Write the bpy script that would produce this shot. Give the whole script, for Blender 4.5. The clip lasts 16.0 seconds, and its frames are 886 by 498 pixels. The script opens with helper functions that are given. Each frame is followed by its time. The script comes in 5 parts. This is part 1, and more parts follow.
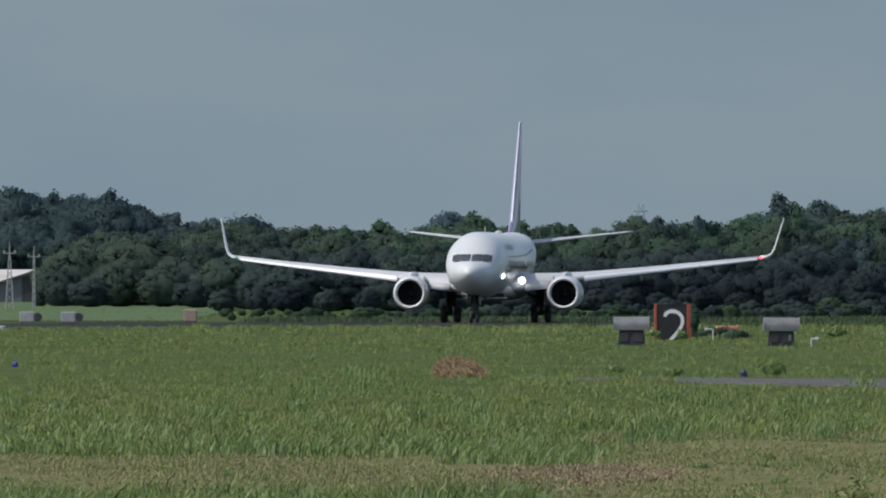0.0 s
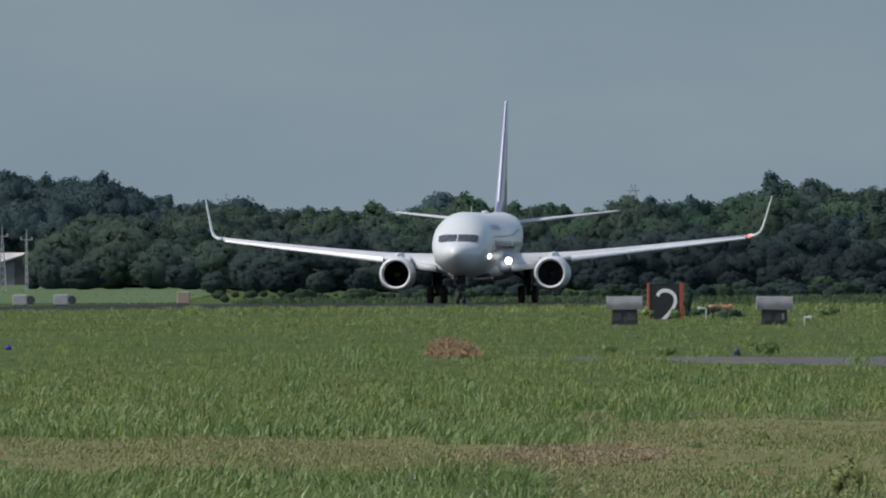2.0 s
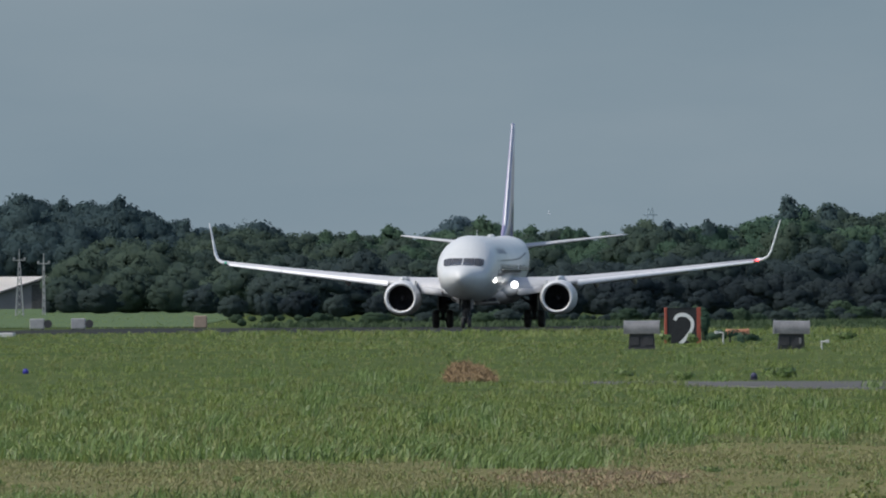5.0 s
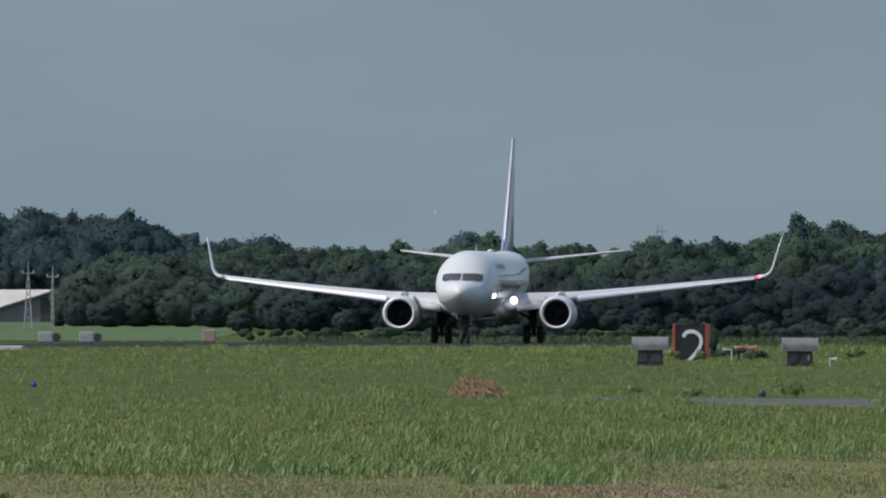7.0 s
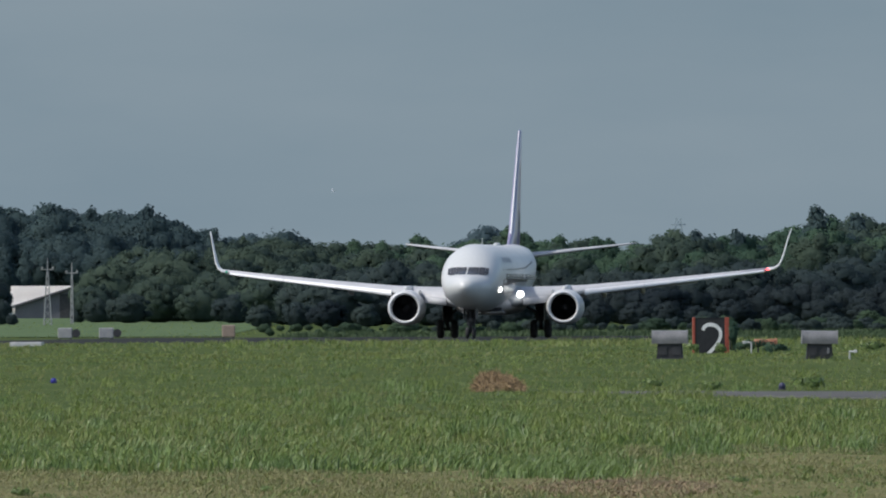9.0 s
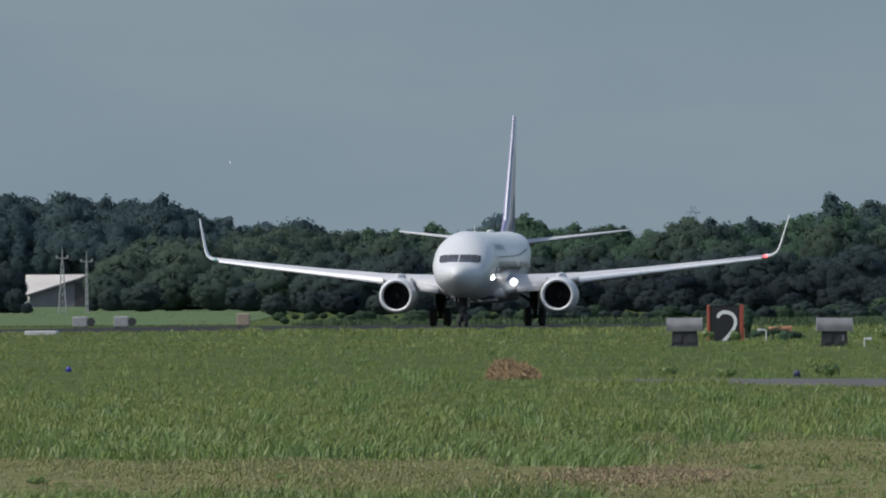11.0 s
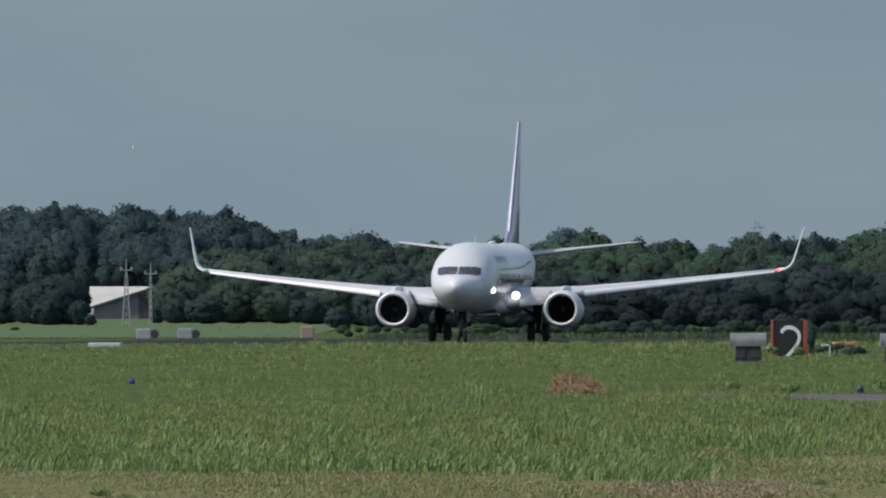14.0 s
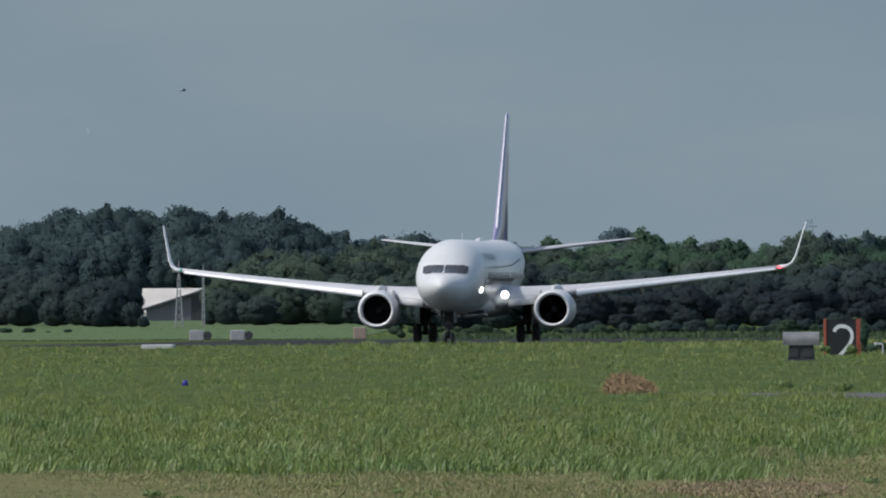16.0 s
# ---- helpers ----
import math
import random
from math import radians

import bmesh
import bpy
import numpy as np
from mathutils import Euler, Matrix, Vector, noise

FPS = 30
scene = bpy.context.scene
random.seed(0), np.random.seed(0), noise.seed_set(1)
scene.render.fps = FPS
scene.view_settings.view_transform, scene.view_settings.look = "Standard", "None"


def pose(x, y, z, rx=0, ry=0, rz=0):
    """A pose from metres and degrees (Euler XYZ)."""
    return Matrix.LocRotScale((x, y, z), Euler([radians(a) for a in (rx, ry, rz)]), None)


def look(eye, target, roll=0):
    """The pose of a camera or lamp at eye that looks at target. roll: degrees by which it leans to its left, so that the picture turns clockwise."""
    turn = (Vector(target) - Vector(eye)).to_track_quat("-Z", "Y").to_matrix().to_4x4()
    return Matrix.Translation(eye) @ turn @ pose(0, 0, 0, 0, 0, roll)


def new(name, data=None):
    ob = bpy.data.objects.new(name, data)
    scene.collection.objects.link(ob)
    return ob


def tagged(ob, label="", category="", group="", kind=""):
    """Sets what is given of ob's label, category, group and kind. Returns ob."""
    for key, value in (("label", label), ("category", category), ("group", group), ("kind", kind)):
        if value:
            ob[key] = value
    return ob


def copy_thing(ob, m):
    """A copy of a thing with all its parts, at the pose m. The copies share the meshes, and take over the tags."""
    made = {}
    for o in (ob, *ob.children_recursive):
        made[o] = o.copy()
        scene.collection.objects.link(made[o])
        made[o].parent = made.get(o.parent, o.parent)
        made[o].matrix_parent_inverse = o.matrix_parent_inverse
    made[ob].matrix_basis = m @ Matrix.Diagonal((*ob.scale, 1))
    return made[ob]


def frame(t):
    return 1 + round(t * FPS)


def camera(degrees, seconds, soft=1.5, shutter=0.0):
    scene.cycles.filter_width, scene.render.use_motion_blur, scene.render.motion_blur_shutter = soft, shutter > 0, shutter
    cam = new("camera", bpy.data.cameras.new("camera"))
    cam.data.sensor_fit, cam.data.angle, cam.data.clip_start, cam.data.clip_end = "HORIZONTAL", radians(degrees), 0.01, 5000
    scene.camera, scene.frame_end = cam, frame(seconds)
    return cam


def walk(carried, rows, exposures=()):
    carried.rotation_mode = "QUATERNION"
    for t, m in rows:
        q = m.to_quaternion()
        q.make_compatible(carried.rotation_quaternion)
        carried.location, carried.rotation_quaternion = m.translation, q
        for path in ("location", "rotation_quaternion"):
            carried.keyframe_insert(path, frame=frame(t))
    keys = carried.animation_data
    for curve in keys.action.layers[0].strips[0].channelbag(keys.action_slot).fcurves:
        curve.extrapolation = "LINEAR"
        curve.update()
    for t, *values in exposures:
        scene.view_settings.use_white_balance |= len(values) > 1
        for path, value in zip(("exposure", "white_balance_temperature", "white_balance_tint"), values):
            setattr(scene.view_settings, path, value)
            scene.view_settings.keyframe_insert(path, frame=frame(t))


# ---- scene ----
# A long lens at the airfield fence, eye height, turning slowly after the aircraft.
LENS = 28000.0
EYE = 1.6
cam = camera(3.2077, 16.0, soft=2.0)
walk(cam, [
    (0, pose(0, 0, 1.6, 90.1780, 0.000, -0.0000)),
    (0.5, pose(0, 0, 1.6, 90.1705, -0.054, 0.0106)),
    (1, pose(0, 0, 1.6, 90.1446, 0.136, 0.0095)),
    (1.5, pose(0, 0, 1.6, 90.1240, 0.275, -0.0208)),
    (2, pose(0, 0, 1.6, 90.1077, 0.330, -0.0260)),
    (2.5, pose(0, 0, 1.6, 90.0981, -0.102, -0.0290)),
    (3, pose(0, 0, 1.6, 90.1074, 0.039, -0.0229)),
    (3.5, pose(0, 0, 1.6, 90.1193, 0.052, -0.0022)),
    (4, pose(0, 0, 1.6, 90.1431, 0.255, 0.0037)),
    (6.5, pose(0, 0, 1.6, 90.2452, 0.316, 0.0450)),
    (7, pose(0, 0, 1.6, 90.2510, -0.014, 0.0674)),
    (7.5, pose(0, 0, 1.6, 90.2614, -0.017, 0.1062)),
    (8, pose(0, 0, 1.6, 90.2672, 0.135, 0.1181)),
    (8.5, pose(0, 0, 1.6, 90.2388, 0.136, 0.1266)),
    (9, pose(0, 0, 1.6, 90.2308, 0.255, 0.1378)),
    (11.5, pose(0, 0, 1.6, 90.1833, 0.416, 0.2260)),
    (12, pose(0, 0, 1.6, 90.2004, 0.511, 0.2613)),
    (12.5, pose(0, 0, 1.6, 90.1992, 0.398, 0.2953)),
    (13, pose(0, 0, 1.6, 90.2029, 0.364, 0.3297)),
    (13.5, pose(0, 0, 1.6, 90.2161, 0.310, 0.3731)),
    (14, pose(0, 0, 1.6, 90.2380, 0.066, 0.4225)),
    (14.5, pose(0, 0, 1.6, 90.2492, 0.055, 0.4612)),
    (15, pose(0, 0, 1.6, 90.2596, 0.163, 0.5063)),
    (15.5, pose(0, 0, 1.6, 90.2415, 0.292, 0.5502)),
    (16, pose(0, 0, 1.6, 90.2402, 0.324, 0.6135)),
])

# ---- light ----
SUN_TO = Vector((-0.58, -0.24, 0.78)).normalized()
world = bpy.data.worlds.new("sky")
scene.world = world
world.use_nodes = True
wn = world.node_tree
sky = wn.nodes.new("ShaderNodeTexSky")
sky.sky_type, sky.sun_disc = "NISHITA", False
sky.sun_elevation = math.asin(SUN_TO.z)
sky.sun_rotation = math.atan2(SUN_TO.x, SUN_TO.y)
sky.air_density, sky.dust_density = 1.0, 2.0
wn.links.new(sky.outputs[0], wn.nodes["Background"].inputs[0])
wn.nodes["Background"].inputs[1].default_value = 0.14
sun_data = bpy.data.lights.new("sun", "SUN")
sun_data.energy, sun_data.angle, sun_data.color = 2.65, radians(0.6), (1.0, 0.975, 0.93)
sun = new("sun", sun_data)
sun.matrix_world = look(SUN_TO * 100, (0, 0, 0))


# ---- materials ----
def mat(name, a, b=None, scale=3.0, rough=0.6, metal=0.0, bump=0.0, bump_scale=40.0, by="", leaf=0.0, glow=0.0, coat=0.0, spec=0.5):
    """Colour a to b by noise at two scales, by island or by island and object; bump; leaf: share of light let through."""
    m = bpy.data.materials.new(name)
    m.use_nodes = True
    nt, p = m.node_tree, m.node_tree.nodes["Principled BSDF"]
    p.inputs["Roughness"].default_value, p.inputs["Metallic"].default_value = rough, metal
    p.inputs["Coat Weight"].default_value, p.inputs["Specular IOR Level"].default_value = coat, spec
    p.inputs["Base Color"].default_value = (*a, 1)
    co = nt.nodes.new("ShaderNodeTexCoord")
    if b:
        big, fine = nt.nodes.new("ShaderNodeTexNoise"), nt.nodes.new("ShaderNodeTexNoise")
        big.inputs["Scale"].default_value, fine.inputs["Scale"].default_value = scale, scale * 9
        big.inputs["Detail"].default_value = 5
        nt.links.new(co.outputs["Object"], big.inputs["Vector"])
        nt.links.new(co.outputs["Object"], fine.inputs["Vector"])
        add = nt.nodes.new("ShaderNodeMath")
        add.operation = "MULTIPLY_ADD"
        nt.links.new(fine.outputs[0], add.inputs[0])
        add.inputs[1].default_value = 0.5
        nt.links.new(big.outputs[0], add.inputs[2])
        fac = add.outputs[0]
        if by:
            for kind, node, socket, weight in (("island", "NewGeometry", "Random Per Island", 0.9), ("both", "NewGeometry", "Random Per Island", 0.22), ("both", "ObjectInfo", "Random", 0.55)):
                if kind != by:
                    continue
                src, mix = nt.nodes.new("ShaderNode" + node), nt.nodes.new("ShaderNodeMath")
                mix.operation = "MULTIPLY_ADD"
                nt.links.new(src.outputs[socket], mix.inputs[0])
                mix.inputs[1].default_value = weight
                nt.links.new(fac, mix.inputs[2])
                fac = mix.outputs[0]
            half = nt.nodes.new("ShaderNodeMath")
            half.operation = "MULTIPLY"
            half.inputs[1].default_value = 0.62
            nt.links.new(fac, half.inputs[0])
            fac = half.outputs[0]
        ramp = nt.nodes.new("ShaderNodeValToRGB")
        ramp.color_ramp.elements[0].position, ramp.color_ramp.elements[1].position = 0.45, 1.05
        ramp.color_ramp.elements[0].color, ramp.color_ramp.elements[1].color = (*a, 1), (*b, 1)
        if by:
            ramp.color_ramp.elements[0].position, ramp.color_ramp.elements[1].position = 0.42, 0.85
        nt.links.new(fac, ramp.inputs[0])
        nt.links.new(ramp.outputs[0], p.inputs["Base Color"])
        if leaf:
            tr, ms = nt.nodes.new("ShaderNodeBsdfTranslucent"), nt.nodes.new("ShaderNodeMixShader")
            nt.links.new(ramp.outputs[0], tr.inputs[0])
            ms.inputs[0].default_value = leaf
            nt.links.new(p.outputs[0], ms.inputs[1])
            nt.links.new(tr.outputs[0], ms.inputs[2])
            nt.links.new(ms.outputs[0], nt.nodes["Material Output"].inputs[0])
    if bump:
        n, bp = nt.nodes.new("ShaderNodeTexNoise"), nt.nodes.new("ShaderNodeBump")
        n.inputs["Scale"].default_value, n.inputs["Detail"].default_value = bump_scale, 4
        nt.links.new(co.outputs["Object"], n.inputs["Vector"])
        bp.inputs["Strength"].default_value, bp.inputs["Distance"].default_value = bump, 0.02
        nt.links.new(n.outputs[0], bp.inputs["Height"])
        nt.links.new(bp.outputs[0], p.inputs["Normal"])
    if glow:
        p.inputs["Emission Color"].default_value, p.inputs["Emission Strength"].default_value = (*a, 1), glow
    return m


WHITE = mat("white_paint", (0.55, 0.57, 0.57), (0.64, 0.65, 0.645), 0.5, 0.40, coat=0.1)
WING = mat("wing_paint", (0.44, 0.45, 0.46), (0.54, 0.54, 0.55), 0.6, 0.55)
METAL = mat("polished_lip", (0.70, 0.71, 0.72), (0.80, 0.80, 0.81), 2, 0.42, 0.15)
PURPLE = mat("violet_paint", (0.27, 0.24, 0.38), (0.34, 0.31, 0.45), 0.5, 0.3, coat=0.3)
BELLY = mat("grey_belly_paint", (0.38, 0.37, 0.37), (0.50, 0.48, 0.46), 0.6, 0.4)
STRIPE = mat("dark_stripe_paint", (0.05, 0.05, 0.08), (0.08, 0.08, 0.11), 2, 0.35)
GREYMARK = mat("pale_grey_marking", (0.42, 0.44, 0.50), (0.50, 0.52, 0.57), 2, 0.4)
GLASS = mat("dark_cockpit_glass", (0.05, 0.053, 0.058), (0.08, 0.08, 0.085), 3, 0.2)
DARK = mat("dark_duct", (0.030, 0.030, 0.034), (0.055, 0.055, 0.060), 3, 0.6)
BLADE = mat("fan_blade_titanium", (0.05, 0.05, 0.055), (0.09, 0.09, 0.1), 4, 0.4, 0.6)
RUBBER = mat("tyre_rubber", (0.026, 0.027, 0.030), (0.045, 0.045, 0.047), 9, 0.85, bump=0.3)
STRUT = mat("gear_strut_metal", (0.05, 0.052, 0.056), (0.09, 0.09, 0.095), 5, 0.5, 0.2)
LAMP = mat("landing_lamp_glow", (1.0, 0.98, 0.94), glow=5)
RED = mat("red_lamp_glow", (1.0, 0.06, 0.07), glow=7)
GREEN = mat("green_lamp_glow", (0.08, 0.45, 0.3), glow=0.15)
PALE = mat("pale_housing_paint", (0.42, 0.43, 0.44), (0.58, 0.58, 0.57), 3, 0.6, bump=0.2)
HOUSING = mat("grey_cylinder_paint", (0.10, 0.105, 0.11), (0.22, 0.22, 0.225), 3, 0.55, bump=0.3, bump_scale=25)
STAND = mat("dark_stand_paint", (0.018, 0.02, 0.024), (0.05, 0.05, 0.055), 4, 0.7)
BOARD = mat("black_board", (0.012, 0.013, 0.015), (0.03, 0.03, 0.034), 6, 0.6)
REDPOST = mat("faded_red_paint", (0.26, 0.05, 0.035), (0.42, 0.10, 0.06), 5, 0.6, bump=0.2)
ORANGE = mat("orange_paint", (0.48, 0.19, 0.11), (0.60, 0.28, 0.17), 5, 0.55)
TAN = mat("tan_housing", (0.25, 0.20, 0.15), (0.33, 0.26, 0.20), 4, 0.7)
DIGIT = mat("white_digit_paint", (0.74, 0.74, 0.73), (0.90, 0.90, 0.89), 9, 0.6)
DARKBLUE = mat("dusty_dark_blue_lens", (0.025, 0.027, 0.07), (0.05, 0.05, 0.11), 12, 0.4)
BLUE = mat("blue_lens", (0.025, 0.025, 0.20), (0.05, 0.05, 0.32), 12, 0.2)
ASPHALT = mat("asphalt", (0.022, 0.025, 0.025), (0.038, 0.040, 0.039), 0.3, 1.0, spec=0.08, bump=0.4, bump_scale=20)
ROADGREY = mat("worn_grey_asphalt", (0.08, 0.08, 0.078), (0.125, 0.125, 0.12), 0.5, 0.95, spec=0.1, bump=0.4, bump_scale=20)
GROUND = mat("grassy_soil", (0.042, 0.072, 0.020), (0.090, 0.115, 0.040), 0.15, 1.0, spec=0.04, bump=0.6, bump_scale=6)
MOWN = mat("mown_stubble_soil", (0.085, 0.10, 0.040), (0.20, 0.18, 0.085), 0.9, 1.0, spec=0.04, bump=0.6, bump_scale=12)
MEADOW = mat("pale_meadow", (0.075, 0.120, 0.058), (0.115, 0.160, 0.080), 0.12, 1.0, spec=0.04, bump=0.6, bump_scale=6)
GRASS = mat("green_grass", (0.048, 0.088, 0.015), (0.235, 0.300, 0.074), 0.35, 0.45, by="island", leaf=0.3)
ROUGH = mat("rough_dark_grass", (0.030, 0.060, 0.030), (0.075, 0.115, 0.050), 0.3, 0.8, by="island", leaf=0.2)
LUSH = mat("lush_grass", (0.032, 0.066, 0.018), (0.205, 0.295, 0.088), 0.5, 0.42, by="island", leaf=0.3)
OLIVE = mat("olive_grass", (0.075, 0.104, 0.022), (0.245, 0.275, 0.082), 0.4, 0.5, by="island", leaf=0.25)
DRY = mat("dry_mown_grass", (0.105, 0.122, 0.046), (0.295, 0.280, 0.130), 0.6, 0.7, by="island", leaf=0.15)
STRAW = mat("straw", (0.060, 0.036, 0.018), (0.37, 0.255, 0.135), 6, 0.8, by="island")
SOIL = mat("bare_brown_soil", (0.080, 0.060, 0.036), (0.185, 0.148, 0.090), 5, 1.0, spec=0.04, bump=0.8, bump_scale=30)
LITTER = mat("dead_leaf_litter", (0.050, 0.034, 0.020), (0.36, 0.275, 0.160), 4, 0.85, by="island")
# haze is put into the wood's leaf colours: lifted and bluish, most in LEAF_D
LEAF_A = mat("hazy_dark_leaves", (0.042, 0.072, 0.083), (0.066, 0.104, 0.106), 7, 0.75, spec=0.1, by="both", leaf=0.42)
LEAF_B = mat("olive_leaves", (0.038, 0.064, 0.064), (0.078, 0.114, 0.084), 7, 0.75, spec=0.1, by="both", leaf=0.42)
LEAF_C = mat("light_leaves", (0.044, 0.088, 0.066), (0.084, 0.142, 0.092), 7, 0.75, spec=0.1, by="both", leaf=0.42)
LEAF_D = mat("haze_tinted_far_leaves", (0.064, 0.106, 0.130), (0.082, 0.126, 0.146), 7, 0.8, spec=0.1, by="both", leaf=0.42)
# leaf colours darkened for shade, E deep and F half, for lower shrub rows
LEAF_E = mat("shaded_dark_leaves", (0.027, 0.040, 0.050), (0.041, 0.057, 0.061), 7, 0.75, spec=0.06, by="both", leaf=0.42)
LEAF_F = mat("dim_half_shaded_leaves", (0.037, 0.057, 0.065), (0.060, 0.086, 0.080), 7, 0.75, spec=0.08, by="both", leaf=0.42)
SCRUB = mat("scrub_leaves", (0.044, 0.078, 0.054), (0.078, 0.124, 0.076), 7, 0.8, spec=0.08, by="both", leaf=0.42)
PALEGREY = mat("grey_box_paint", (0.24, 0.25, 0.26), (0.34, 0.35, 0.35), 3, 0.7, bump=0.2)
# pylon colour brought near the sky's, with the haze mixed in
HAZESTEEL = mat("haze_tinted_far_steel", (0.22, 0.29, 0.34), (0.25, 0.32, 0.37), 2, 0.7)
INSECT = mat("dark_insect_shell", (0.03, 0.03, 0.035), (0.06, 0.06, 0.06), 30, 0.5)
INSECTWING = mat("pale_insect_wing", (0.55, 0.58, 0.60), (0.70, 0.72, 0.74), 30, 0.3)
BARK = mat("bark", (0.05, 0.04, 0.03), (0.12, 0.10, 0.08), 3, 0.9, bump=0.6, bump_scale=8)
SHEDWHITE = mat("white_sheet_roof", (0.74, 0.71, 0.67), (0.84, 0.81, 0.77), 0.6, 0.6)
SHEDGREY = mat("dark_grey_sheet", (0.105, 0.110, 0.130), (0.150, 0.152, 0.170), 0.6, 0.7)


# ---- building helpers ----
def mesh_of(bm, name, material, smooth=False):
    me = bpy.data.meshes.new(name)
    bmesh.ops.recalc_face_normals(bm, faces=bm.faces)
    bm.to_mesh(me)
    bm.free()
    me.materials.append(material)
    if smooth:
        for p in me.polygons:
            p.use_smooth = True
    return me


def part(name, bm, material, parent=None, label="", smooth=False):
    ob = new(name, mesh_of(bm, name, material, smooth))
    ob.parent = parent
    if label:
        ob["label"] = label
    return ob


def empty(name, m, label, category, group="", kind=""):
    ob = new(name)
    ob.matrix_basis = m
    return tagged(ob, label, category, group, kind)


def box(bm, lo, hi, bevel=0.0):
    r = bmesh.ops.create_cube(bm, size=1.0)
    vs = r["verts"]
    for v in vs:
        v.co = Vector([lo[i] + (v.co[i] + 0.5) * (hi[i] - lo[i]) for i in range(3)])
    if bevel:
        es = list({e for v in vs for e in v.link_edges})
        bmesh.ops.bevel(bm, geom=es, offset=bevel, segments=2, affect="EDGES", profile=0.5)
    return bm


def tube(bm, a, b, r0, r1=None, n=12, cap=True):
    a, b = Vector(a), Vector(b)
    r = bmesh.ops.create_cone(bm, cap_ends=cap, segments=n, radius1=r0, radius2=r0 if r1 is None else r1, depth=(b - a).length)
    m = Matrix.Translation((a + b) / 2) @ (b - a).to_track_quat("Z", "Y").to_matrix().to_4x4()
    bmesh.ops.transform(bm, matrix=m, verts=r["verts"])
    return bm


def rings(bm, loops, close=True, caps=True):
    """Skin a list of loops of points, each with the same count."""
    vs = [[bm.verts.new(p) for p in loop] for loop in loops]
    n = len(vs[0])
    for a, b in zip(vs, vs[1:]):
        for i in range(n if close else n - 1):
            bm.faces.new((a[i], a[(i + 1) % n], b[(i + 1) % n], b[i]))
    if caps:
        bm.faces.new(vs[0])
        bm.faces.new(vs[-1])
    return bm


def lathe(bm, profile, n=36, axis="Y"):
    """Turn (radius, along) pairs round an axis."""
    out = []
    for r, a in profile:
        out.append([(r * math.cos(q), a, r * math.sin(q)) if axis == "Y" else (a, r * math.cos(q), r * math.sin(q)) if axis == "X"
                    else (r * math.cos(q), r * math.sin(q), a) for q in (2 * math.pi * i / n for i in range(n))])
    return rings(bm, out, caps=False)


def lerp(table, s):
    for (a, *va), (b, *vb) in zip(table, table[1:]):
        if s <= b:
            k = max(0.0, (s - a) / (b - a))
            k = k * k * (3 - 2 * k) * 0.25 + k * 0.75
            return [x + (y - x) * k for x, y in zip(va, vb)]
    return list(table[-1][1:])


def smoothstep(a, b, x):
    k = min(1.0, max(0.0, (x - a) / (b - a)))
    return k * k * (3 - 2 * k)


def ground_z(y):
    """A low swell of the field before the runway, and a slow rise beyond it."""
    return (0.27 * smoothstep(300, 460, y) + 0.15 * smoothstep(505, 570, y)) * (1 - smoothstep(630, 740, y)) + min(1.2, max(0.0, y - 1085) * 0.0027)


def side(u, d):
    """Sideways metres of a bearing u, counted in LENS-ths from the left of the first view."""
    return (u - 784.0) / LENS * d


def level(v, d):
    """Height in metres of the elevation v at the distance d; 528 is eye level."""
    return EYE + (528.0 - v) / LENS * d


